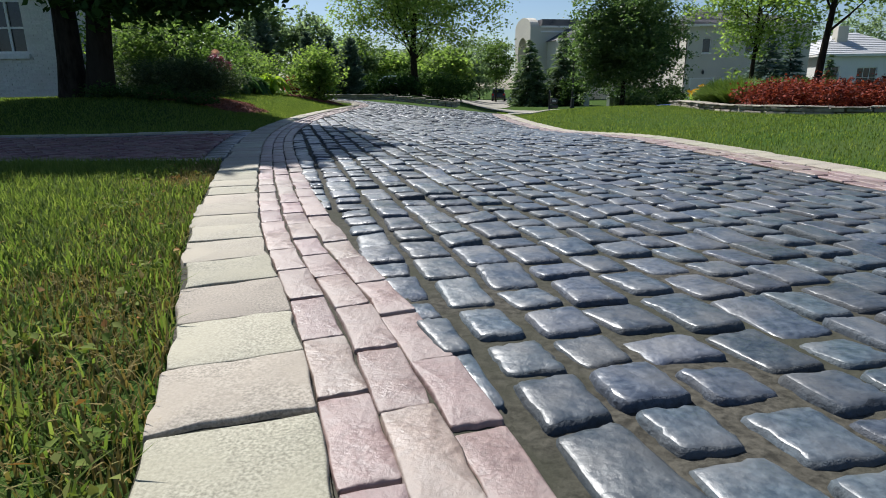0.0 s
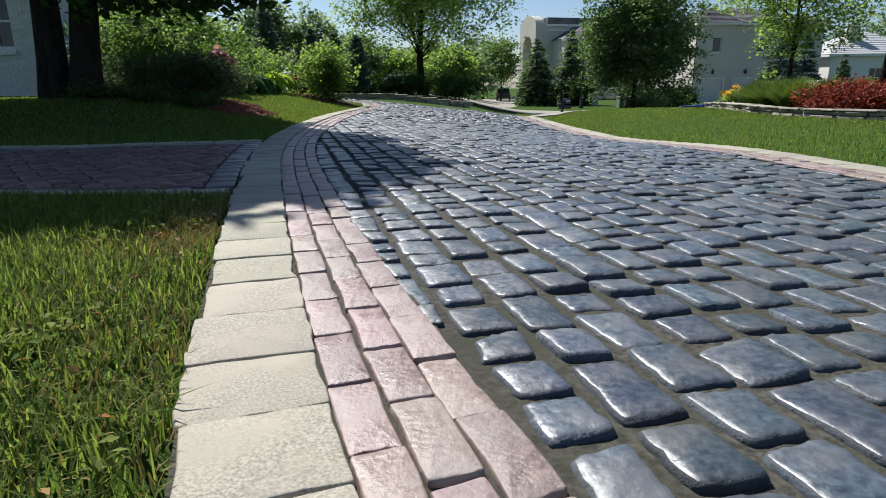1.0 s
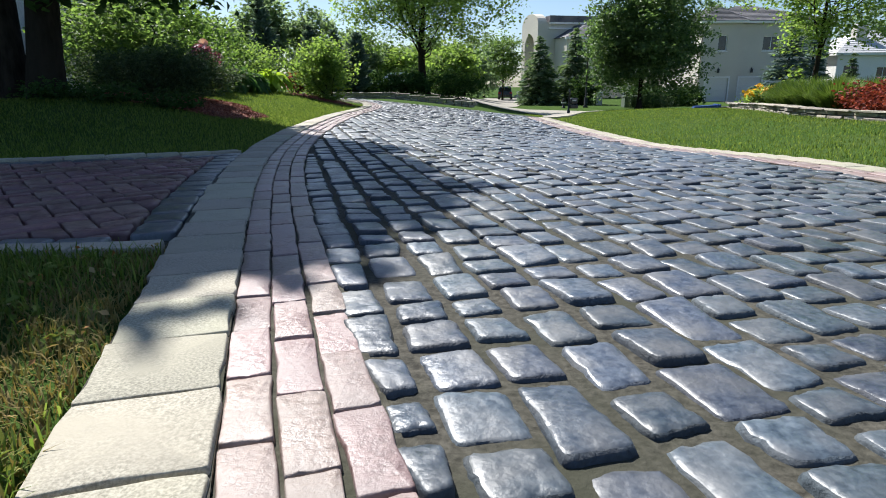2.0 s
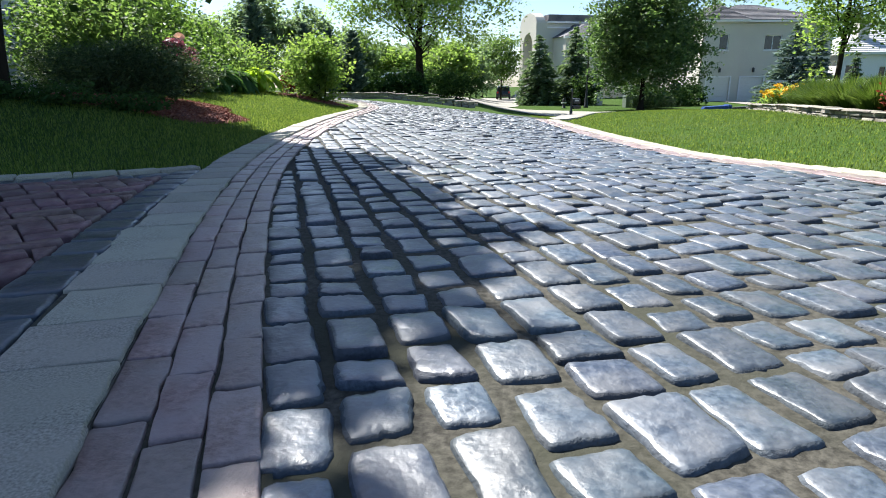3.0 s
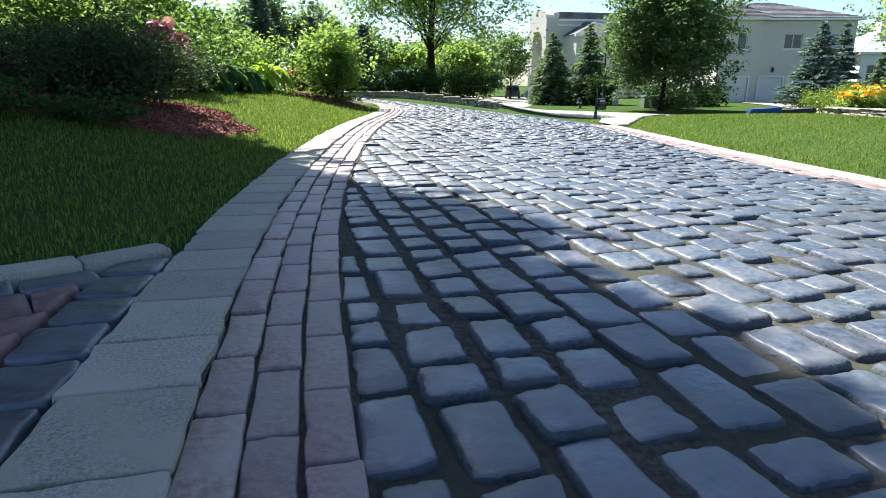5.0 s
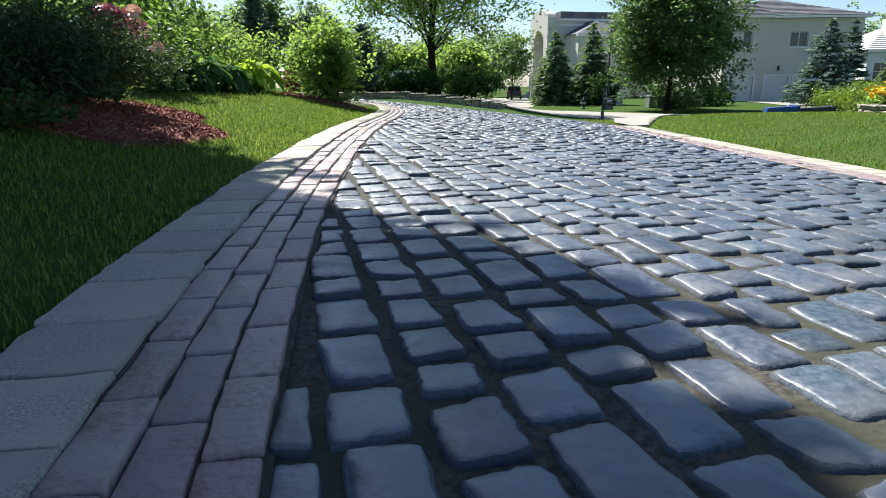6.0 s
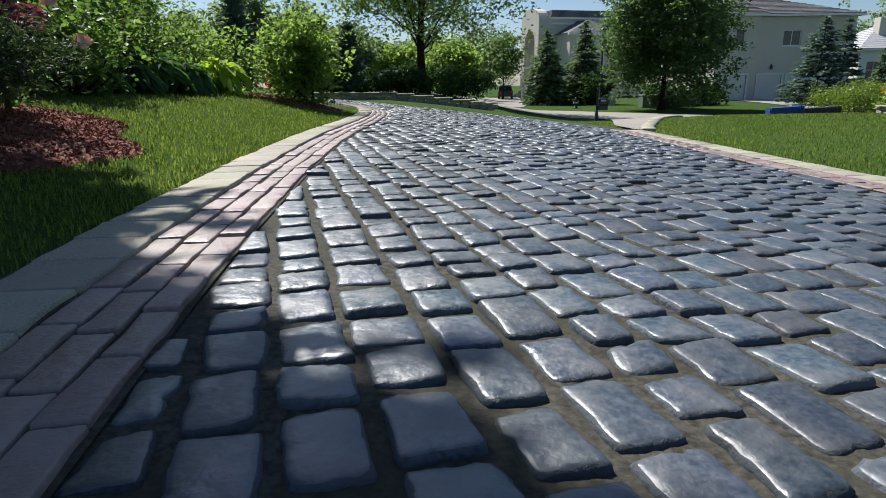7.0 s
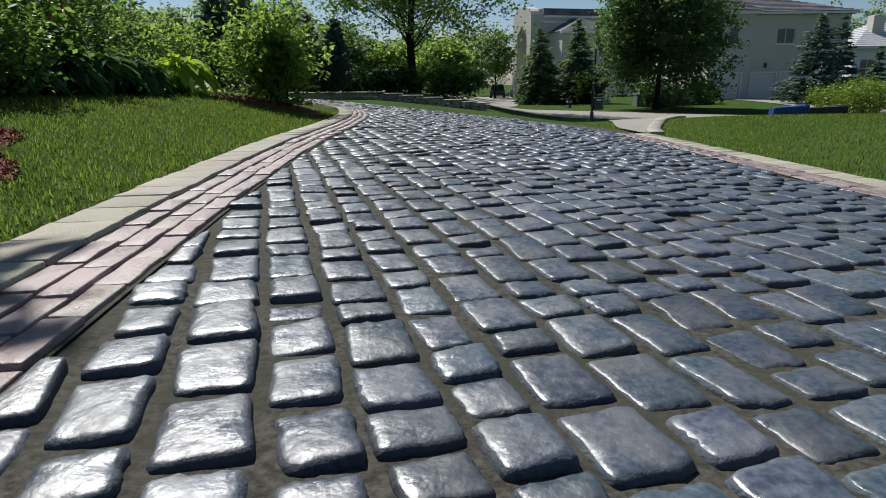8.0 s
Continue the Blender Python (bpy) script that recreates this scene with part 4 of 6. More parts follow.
# ---- far middle ----
broad_tree("street_tree", (-1.95, 45.0, land_z(-1.95, 45.0)), 14, 0.30, (0.0, 0, 7.6), (6.3, 5.6, 5.9), 30000, 0.23, F_LIGHT, "spreading shade tree on a stone-edged island", 50, limbs=46, spread=0.42, shell=0.25, per=26, flat=0.85, fork=0.22, twigs=3, uneven=0.3, limb_k=0.5)
broad_tree("small_tree", (6.4, 80, land_z(6.4, 80)), 8, 0.12, (0, 0, 4.9), (2.5, 2.4, 3.0), 4200, 0.32, F_MAPLE, "small round-headed tree on a thin trunk", 51, spread=0.4, per=20)
conifer("spruce", (8.1, 60, land_z(8.1, 60)), 6.2, 2.75, F_SPRUCE, "dark green spruce beside the drive", 52, needle=0.5, layers=20, per=11, top_power=0.8)
conifer("spruce", (11.55, 61, land_z(11.55, 61)), 7.0, 2.75, F_SPRUCE, "dark green spruce before the arched house", 53, needle=0.5, layers=22, per=11, top_power=0.8)
broad_tree("round_tree", (13.5, 47, land_z(13.5, 47)), 9, 0.2, (0, 0, 4.9), (4.1, 3.9, 4.0), 38000, 0.24, F_ROUND, "dense round-headed tree by the street", 54, limbs=14, spread=0.32, shell=0.42, per=24, flat=0.85, uneven=0.34)
conifer("blue_spruce", (26.6, 52.0, land_z(26.6, 52.0)), 6.3, 3.0, F_BLUE, "blue spruce with tiered branches", 55, needle=0.5, layers=17, per=11, droop=-0.1, top_power=0.85)
conifer("blue_spruce", (30.2, 55.0, land_z(30.2, 55.0)), 6.5, 2.3, F_BLUE, "blue spruce with tiered branches", 56, needle=0.5, layers=17, per=11, droop=-0.1, top_power=0.85)
shrub("hedge_mound", (20.6, 38.2, land_z(20.6, 38.2)), (2.4, 1.6, 1.55), 14000, 0.11, F_BOX, "low mounded yellow-green hedge", 57, per=18, spread=0.12)
shrub("juniper", (15.2, 50.0, land_z(15.2, 50.0)), (1.7, 1.0, 0.95), 4200, 0.18, F_YEW, "low spreading juniper by the utility cabinet", 58, width=0.3, per=14)

# ---- right bed ----
broad_tree("maple", (9.2, 18.5, land_z(9.2, 18.5)), 6, 0.08, (0.1, 0, 3.0), (1.7, 1.7, 1.7), 11000, 0.10, F_LIGHT, "young maple in the planted bed", 60, limbs=14, spread=0.2, per=60)
broad_tree("maple", (7.4, 12.2, land_z(7.4, 12.2)), 6, 0.08, (0.3, 0, 3.1), (1.7, 1.7, 1.5), 11000, 0.095, F_LIGHT, "young leaning maple with a stake", 61, limbs=14, spread=0.2, per=60)

# ---- houses ----


def garage_house():
    x0, y0, z0 = 25.3, 66.0, -1.45
    h = thing("house", (x0, y0, z0), "cream stucco two-storey house with garage doors", "house")
    W1, W, D, H, th, back = 3.75, 13.0, 12.0, 7.75, 0.3, 0.45
    bay = [(0.65, 2.95, 0.0, 2.5), (1.55, 2.45, 5.15, 6.65)]
    main = [(4.25 - W1, 6.55 - W1, 0.0, 2.5), (7.05 - W1, 9.35 - W1, 0.0, 2.5), (6.25 - W1, 7.95 - W1, 5.15, 6.55)]
    at_bay, at_main = (x0, y0, z0), (x0 + W1, y0 + back, z0)
    solid("wall", *placed(pierced_wall(W1, H, th, bay), at_bay, 0), M_STUCCO, h)
    solid("wall", *placed(pierced_wall(W - W1, H, th, main), at_main, 0), M_STUCCO, h)
    solid("wall", *box(x0 + W1 - th, x0 + W1 - 0.003, y0 + th, y0 + back + th, z0, z0 + H), M_STUCCO, h)
    side = [(2.0, 2.9, 4.6, 6.6), (7.0, 7.9, 4.6, 6.6)]
    solid("wall", *placed(pierced_wall(D - th, H, th, side), (x0 + th, y0 + th, z0), 90), M_STUCCO, h)
    solid("wall", *box(x0 + W - th, x0 + W, y0 + back + th, y0 + D, z0, z0 + H), M_STUCCO, h)
    solid("wall", *box(x0 + th, x0 + W - th, y0 + D - th, y0 + D, z0, z0 + H), M_STUCCO, h)
    for org, a in ((at_bay, bay[0]), (at_main, main[0]), (at_main, main[1])):
        door = solid("garage_door", *placed(box(a[0], a[1], 0.14, 0.2, 0, a[3]), org, 0), M_DOOR, h, "white sectional garage door")
        for i in range(4):
            solid("panel", *placed(bevel_box(a[0] + 0.03, a[1] - 0.03, 0.10, 0.138, 0.03 + 0.615 * i, 0.62 + 0.615 * i, 0.012), org, 0), M_DOOR, door)
        solid("door_trim", *placed(join(box(a[0] - 0.15, a[0] - 0.003, -0.04, -0.003, 0, a[3] + 0.15), box(a[1] + 0.003, a[1] + 0.15, -0.04, -0.003, 0, a[3] + 0.15), box(a[0] - 0.003, a[1] + 0.003, -0.04, -0.003, a[3] + 0.003, a[3] + 0.15)), org, 0), M_TRIM, h)
        mid = (a[0] + a[1]) / 2
        solid("wall_lamp", *placed(join(bevel_box(mid - 0.09, mid + 0.09, -0.22, -0.03, 3.0, 3.4, 0.03), box(mid - 0.03, mid + 0.03, -0.08, -0.002, 3.4, 3.5)), org, 0), M_BLACK, h, "black wall lantern")
    window(h, at_bay, 0, *bay[1], th, 0)
    window(h, at_main, 0, *main[2], th, 1)
    for s in side:
        window(h, (x0 + th, y0 + th, z0), 90, *s, th, 0)
    solid("string_course", *placed(box(-0.05, W1 + 0.02, -0.06, -0.003, 4.85, 4.95), at_bay, 0), M_STUCCO, h)
    solid("downpipe", *tube([(x0 - 0.06, y0 + 0.12, z0), (x0 - 0.06, y0 + 0.12, z0 + H - 0.2)], [0.05, 0.05], 8), M_BLACK, h)
    hip_roof(h, x0, x0 + W, y0 + back, y0 + D, z0 + H + 0.2, 2.1)
    hip_roof(h, x0, x0 + W1, y0 - 0.02, y0 + 7, z0 + H + 0.22, 1.7)
    return h


def arched_house():
    """Seen on its corner: a long front, and an end with a round-headed gable over a tall arched recess."""
    corner, turn = (13.2, 90.0, -1.5), 14.0
    h = thing("house", corner, "large cream house with a tall arched entrance bay", "house")
    put = lambda vf: placed(vf, corner, turn)
    solid("wall", *put(box(0.0, 15.0, 0.0, 6.0, 0.0, 10.4)), M_STUCCO, h)
    solid("roof", *put(join(box(0.25, 15.2, -0.25, 6.2, 10.4, 10.62), box(0.5, 15.0, 0.1, 6.0, 10.624, 11.3))), M_ROOF, h, "low dark grey roof")
    solid("cornice", *put(join(box(0.3, 15.1, -0.16, -0.003, 9.5, 9.7), box(0.3, 15.1, -0.3, -0.003, 10.15, 10.39))), M_TRIM, h)
    # the end wall: a round-headed gable, pierced by the recess
    D = 6.2
    arch = [(0.0, 0.0), (0.0, 10.2)] + [(D / 2 - D / 2 * math.cos(a), 10.2 + 1.5 * math.sin(a)) for a in np.linspace(0, math.pi, 13)[1:-1]] + [(D, 10.2), (D, 0.0), (D - 1.3, 0.0), (D - 1.3, 7.2)]
    arch += [(D / 2 + (D / 2 - 1.3) * math.cos(a), 7.2 + 1.8 * math.sin(a)) for a in np.linspace(0, math.pi, 13)[1:-1]] + [(1.3, 7.2), (1.3, 0.0)]
    n = len(arch)
    v = [(-1.3, y, z) for y, z in arch] + [(-0.003, y, z) for y, z in arch]
    f = [tuple(reversed(range(n))), tuple(range(n, 2 * n))] + [(i, (i + 1) % n, (i + 1) % n + n, i + n) for i in range(n)]
    solid("entrance_bay", *put((v, f)), M_STUCCO, h)
    for z in (1.0, 5.2):
        window(h, (corner[0] + 0.1 * math.sin(radians(turn)) - 0.12, corner[1] + 4.4, corner[2]), turn - 90, 0.0, 2.2, z, z + 2.4, 0.1, 1, across=2)
    # lower wing before the long front
    solid("wing", *put(box(1.3, 9.2, -4.0, -0.003, 0.0, 8.2)), M_STUCCO, h)
    a, b, c = (1.0, 9.5), (-4.3, 0.0), 8.2
    ridge = (5.2, -1.4, 10.0)
    rv = [(a[0], b[0], c), (a[1], b[0], c), (a[1], b[1], c), (a[0], b[1], c), (ridge[0] - 1.0, b[1], ridge[2]), (ridge[0] + 1.0, b[1], ridge[2]), (ridge[0], ridge[1], ridge[2])]
    solid("wing_roof", *put((rv, [(0, 1, 6), (1, 2, 5, 6), (3, 0, 6, 4), (6, 5, 4), (0, 3, 2, 1), (2, 3, 4, 5)])), M_ROOF, h, "grey hipped roof of the wing")
    solid("eaves", *put(box(0.95, 9.55, -4.35, -4.0, 7.9, 8.19)), M_TRIM, h)
    ca, sa = math.cos(radians(turn)), math.sin(radians(turn))
    for x in (2.3, 6.4):
        window(h, (corner[0] + x * ca + 4.2 * sa, corner[1] + x * sa - 4.2 * ca, corner[2]), turn, 0.0, 1.2, 5.0, 7.2, 0.3, 1)
    # steps with a pale rail up to the entrance
    for i in range(5):
        solid("step", *put(box(-3.6 + 0.35 * i, -3.26 + 0.35 * i, 1.5, 4.5, 0.0, 0.2 * (i + 1))), M_CONC, h)
    solid("handrail", *put(join(tube([(-3.7, 1.4, 1.0), (-1.5, 1.4, 2.1)], [0.07, 0.07], 6), *[tube([(-3.6 + 0.7 * i, 1.4, 0.0), (-3.6 + 0.7 * i, 1.4, 1.05 + 0.35 * i)], [0.05, 0.05], 6) for i in range(4)])), M_TRIM, h, "white stair rail")
    return h


def far_house():
    x0, y0, z0 = 41.5, 70.0, -0.9
    h = thing("house", (x0, y0, z0), "white one-storey house with a pale hipped roof", "house")
    solid("wall", *placed(pierced_wall(11, 4.2, 0.3, [(0.8, 2.4, 0.6, 3.2), (4.4, 6.6, 0.9, 3.0)]), (x0, y0, z0), 0), M_TRIM, h)
    solid("wall", *box(x0, x0 + 0.3, y0 + 0.3, y0 + 9, z0, z0 + 4.2), M_TRIM, h)
    window(h, (x0, y0, z0), 0, 0.8, 2.4, 0.6, 3.2, 0.3, 1, across=2)
    window(h, (x0, y0, z0), 0, 4.4, 6.6, 0.9, 3.0, 0.3, 2, across=1)
    hip_roof(h, x0, x0 + 11, y0, y0 + 9, z0 + 4.4, 2.6, 0.5, M_PALE)
    solid("chimney", *bevel_box(x0 + 3.0, x0 + 4.2, y0 + 2.2, y0 + 3.2, z0 + 5.2, z0 + 7.6, 0.04), M_STUCCO, h)
    return h


def brick_house():
    """The white brick house behind the shade tree; only a corner of it shows."""
    x0, y0, z0 = -22.0, 15.5, 0.25
    h = thing("house", (x0, y0, z0), "white painted brick house with a tall paned window", "house")
    W, H, th = 12.9, 5.2, 0.3
    hole = (10.9, 12.2, 1.15, 3.6)
    solid("wall", *placed(pierced_wall(W, H, th, [hole]), (x0, y0, z0), 0), M_WHITEBRICK, h)
    solid("wall", *box(x0 + W - th, x0 + W, y0 + th, y0 + 8, z0, z0 + H), M_WHITEBRICK, h)
    window(h, (x0, y0, z0), 0, *hole, th, 2, True, 3)
    hip_roof(h, x0, x0 + W, y0, y0 + 8, z0 + H + 0.1, 2.2)
    pile = Pile()
    rb = np.random.default_rng(5)
    zc, row = 0.02, 0
    while zc < 4.6:
        x = 6.2 - 0.11 * (row % 2)
        while x < W:
            w = 0.215
            if not (hole[0] - 0.1 < x + w / 2 < hole[1] + 0.1 and hole[2] - 0.15 < zc < hole[3]):
                p = 0.012 + abs(rb.normal()) * 0.006
                pile.add(*placed(box(x + 0.006, min(x + w - 0.006, W), -p, -0.001, zc + 0.006, zc + 0.066), (x0, y0, z0), 0))
            x += w
        zc += 0.075
        row += 1
    tagged(solid("brickwork", pile.v, pile.f, M_WHITEBRICK, h), kind="stuff")
    return h


garage_house()
arched_house()
far_house()
brick_house()

# ---- street, walls and small things ----


def ribbon(name, centre, width, mat, label, lift=0.0):
    c = spline(centre, 0.6)
    d = np.gradient(c, axis=0)
    d /= np.linalg.norm(d, axis=1)[:, None]
    v, f = [], []
    for i, (x, y) in enumerate(c):
        w = width if np.isscalar(width) else np.interp(i / (len(c) - 1), [0, 1], width)
        for k in range(9):
            o = (k / 8 - 0.5) * w
            px_, py_ = x + d[i][1] * o, y - d[i][0] * o
            v.append((px_, py_, land_z(px_, py_) + lift))
    for i in range(len(c) - 1):
        for k in range(8):
            q = i * 9 + k
            f.append((q, q + 1, q + 10, q + 9))
    return tagged(solid(name, v, f, mat, smooth=True), label, "pavement", kind="structure")


STREET = [(60, 38), (30, 34.5), (17, 34.0), (11.5, 37.2), (7, 42.2), (2.5, 46.5), (-6, 50), (-20, 52)]
APRON_L = [(1.93, 15.75), (2.0, 16.6), (2.12, 17.4), (2.7, 19.6), (4.1, 25.0), (5.6, 30.0), (7.2, 35.0)]
APRON_R = [(2.04, 15.75), (2.3, 16.6), (2.85, 18.0), (4.0, 20.4), (7.2, 25.6), (10.6, 29.6), (15.0, 33.0)]


def apron():
    """Concrete that widens from the end of the setts to the street."""
    a, b = (spline(e, 0.05) for e in (APRON_L, APRON_R))
    a, b = (e[np.linspace(0, len(e) - 1, 90).astype(int)] for e in (a, b))
    v, f = [], []
    for p, q in zip(a, b):
        for k in range(9):
            x, y = p + (q - p) * k / 8
            v.append((x, y, land_z(x, y) + 0.014))
    for i in range(len(a) - 1):
        for k in range(8):
            j = i * 9 + k
            f.append((j, j + 1, j + 10, j + 9))
    tagged(solid("apron", v, f, M_CONC, smooth=True), "pale concrete apron joining the sett road", "pavement", kind="structure")
    return (a + b) / 2, np.linalg.norm(b - a, axis=1) / 2


APRON_LINE, APRON_HALF = apron()
ribbon("street", STREET, 6.4, M_CONC, "pale concrete street", 0.02)
ribbon("far_drive", [(1.4, 47.5), (4.2, 60), (7.2, 90)], 4.4, M_CONC, "pale concrete drive with a parked car", 0.03)
STREET_LINE = spline(STREET, 0.3)


def on_street(x, y):
    """Whether a place lies on the concrete."""
    if y < 15:
        return False
    p = np.array([x, y])
    d = np.linalg.norm(APRON_LINE - p, axis=1)
    k = d.argmin()
    return d[k] < APRON_HALF[k] * 0.96 or np.linalg.norm(STREET_LINE - p, axis=1).min() < 3.25


ribbon("drive", [(22.0, 36.5), (25.0, 44), (28.2, 55), (30.2, 66.3)], 6.0, M_CONC, "pale concrete garage drive", 0.03)


def stone_wall(name, line, height, label, seed, depth=0.22, far=False):
    """A low dry wall of uneven stones under a flat cap."""
    rng = np.random.default_rng(seed)
    edge = spline(line, 0.05)
    run, d = along(edge)
    w = thing(name, (edge[0][0], edge[0][1], land_z(*edge[0])), label, "wall", kind="structure")
    courses = 2
    for c in range(courses + 1):
        s = 0.0
        hh = height / (courses + 0.45)
        z0, z1 = c * hh, (c + 1) * hh if c < courses else height
        while s < run[-1] - 0.2:
            ln = rng.uniform(0.2, 0.42) if c < courses else rng.uniform(0.4, 0.6)
            m = s + ln / 2
            x, y = np.interp(m, run, edge[:, 0]), np.interp(m, run, edge[:, 1])
            a = math.degrees(math.atan2(np.interp(m, run, d[:, 1]), np.interp(m, run, d[:, 0])))
            zz = land_z(x, y) - 0.02
            o = rng.normal() * 0.012
            dep = depth / 2 + (0.03 if c == courses else 0)
            v, f = bevel_box(x - ln / 2 + 0.006, x + ln / 2 - 0.006, y - dep + o, y + dep + o, zz + z0 + 0.004, zz + z1 - rng.uniform(0, 0.01), 0.014, a, (x, y))
            v = [(p[0] + rng.normal() * 0.005, p[1] + rng.normal() * 0.005, p[2] + rng.normal() * 0.003) for p in v]
            piece("stone", v, f, M_STONE, w, False)
            s += ln
    return w


stone_wall("garden_wall", [(9.6, 7.7), (8.0, 8.2), (6.7, 9.0), (5.85, 9.9), (5.45, 11.0), (5.45, 12.5), (5.75, 14.2), (6.2, 16.0), (6.8, 17.5), (7.5, 18.2), (8.6, 18.4)], 0.145, "low curving wall of pale fieldstone round the bed", 3)
stone_wall("island_edging", [(-6.4, 26.6), (-4.4, 26.0), (-2.2, 25.5), (-0.2, 25.3), (0.8, 26.0)], 0.24, "low stone edging of the tree island", 4, 0.3)

for i, (x, y) in enumerate(((6.1, 10.9), (6.7, 10.2), (7.4, 9.6), (8.2, 9.2), (9.0, 8.9), (6.4, 11.7), (7.0, 11.1), (7.8, 10.5), (8.6, 10.1), (9.5, 9.8), (7.5, 12.1), (8.3, 11.5), (9.2, 11.1), (10.1, 10.6), (9.9, 8.6), (6.9, 12.0), (10.3, 9.6))):
    shrub("red_foliage_plant", (x, y, land_z(x, y) + 0.02), (0.58, 0.55, 0.42), 2200, 0.065, F_REDLEAF, "bright red-leaved bedding plant behind the stone wall", 70 + i, per=12, spread=0.07, stems=4)


def grass_clump(x, y, r, h, n, seed):
    rng = np.random.default_rng(seed)
    z = land_z(x, y)
    t = thing("ornamental_grass", (x, y, z), "fine arching clump of ornamental grass", "plant", "ornamental grasses in the bed")
    a, k = rng.uniform(0, 2 * math.pi, n), np.sqrt(rng.uniform(0, 1, n))
    p0 = np.c_[x + np.cos(a) * k * r * 0.25, y + np.sin(a) * k * r * 0.25, np.full(n, z)]
    tip = np.c_[x + np.cos(a) * k * r * 1.1, y + np.sin(a) * k * r * 1.1, z + h * (1.05 - 0.55 * k * k) * rng.uniform(0.75, 1.1, n)]
    mid = p0 * 0.45 + tip * 0.55 + np.array([0, 0, 0.12 * h])
    s = np.c_[-np.sin(a), np.cos(a), np.zeros(n)] * 0.006
    v = np.stack([p0 - s, p0 + s, mid + s, mid - s, tip], axis=1).reshape(-1, 3)
    q = np.arange(n)[:, None] * 5
    f = np.concatenate([q + np.array([[0, 1, 2]]), q + np.array([[0, 2, 3]]), q + np.array([[3, 2, 4]])], axis=1).reshape(-1, 3)
    solid("leaves", v, f, F_GRASS, t)
    return t


for i, (x, y) in enumerate(((6.15, 12.5), (6.3, 13.4), (6.5, 14.3), (6.9, 15.3), (7.3, 16.3), (7.1, 13.1), (7.4, 14.5), (7.9, 15.5), (8.0, 13.6), (8.4, 16.6), (8.9, 14.8), (9.3, 17.2))):
    grass_clump(x, y, 0.6, 0.58, 1700, 90 + i)


def flower_patch(x, y, r, h, n, seed, name="yellow_coneflower", label="patch of bright yellow coneflowers", petal=None):
    rng = np.random.default_rng(seed)
    z = land_z(x, y)
    t = thing(name, (x, y, z), label, "flowers")
    sv, bl = [], []
    for i in range(n):
        a, k = rng.uniform(0, 2 * math.pi), math.sqrt(rng.uniform(0, 1))
        p = (x + math.cos(a) * k * r, y + math.sin(a) * k * r, z + h * rng.uniform(0.75, 1.1) * (1 - 0.3 * k * k))
        sv.append(tube([(x + (p[0] - x) * 0.6, y + (p[1] - y) * 0.6, z - 0.02), p], [0.006, 0.004], 4, cap=False))
        bl.append(blossom(p, 0.055, rng, (rng.normal() * 0.5, rng.normal() * 0.5 - 0.4, 0.8)))
    solid("stems", *join(*sv), F_GRASS, t)
    solid("blossoms", *join(*bl), petal or F_YELLOW, t, "bright yellow petals")
    c, pts = clump_points((x, y, z + h * 0.4), (r, r, h * 0.45), 90, 12, 0.07, rng, shell=0.3)
    lv, lf = leaf_mesh(pts, 0.12, 0.05, rng)
    solid("leaves", lv, lf, F_LIGHT, t)
    return t


for i, (x, y) in enumerate(((7.9, 18.5), (8.4, 18.7), (8.9, 18.6), (9.5, 18.9))):
    flower_patch(x, y, 0.42, 0.55, 70, 120 + i)
for i, (x, y, r) in enumerate(((10.4, 19.6, 0.9), (11.6, 20.2, 1.0), (12.9, 20.4, 1.0), (10.0, 18.2, 0.8), (11.4, 18.4, 0.9))):
    grass_clump(x, y, r, 0.75, 2200, 130 + i)

# pink blossoms of the hibiscus, red ones in the hedge
rf = np.random.default_rng(77)
hib = [o for o in scene.objects if o.name.startswith("hibiscus")][0]
for x, y, z in ((-3.92, 12.06, 1.137), (-3.80, 12.19, 0.82)):
    v, f = blossom((x, y, z), 0.074, rf, (0.3, -0.8, 0.45))
    solid("blossom", v, f, F_PINK, hib, "large pale pink blossom", smooth=True)


red_host = [o for o in scene.objects if o.name.startswith("leafy_shrub") and abs(o.location.x + 5.35) < 0.01][0]
for x, y, z in ((-5.2, 14.85, 1.22), (-4.95, 14.8, 1.18), (-5.4, 14.85, 1.1), (-4.8, 14.85, 1.26)):
    v, f = blossom((x, y, z), 0.06, rf, (0.3, -0.8, 0.45))
    solid("blossom", v, f, F_REDPETAL, red_host, "small red blossom", smooth=True)


def mulch_edge(a, cx):
    """The wavy outline of a bed, as a factor of its radii."""
    return 1 + 0.10 * np.sin(3 * a + cx) + 0.06 * np.sin(7 * a)


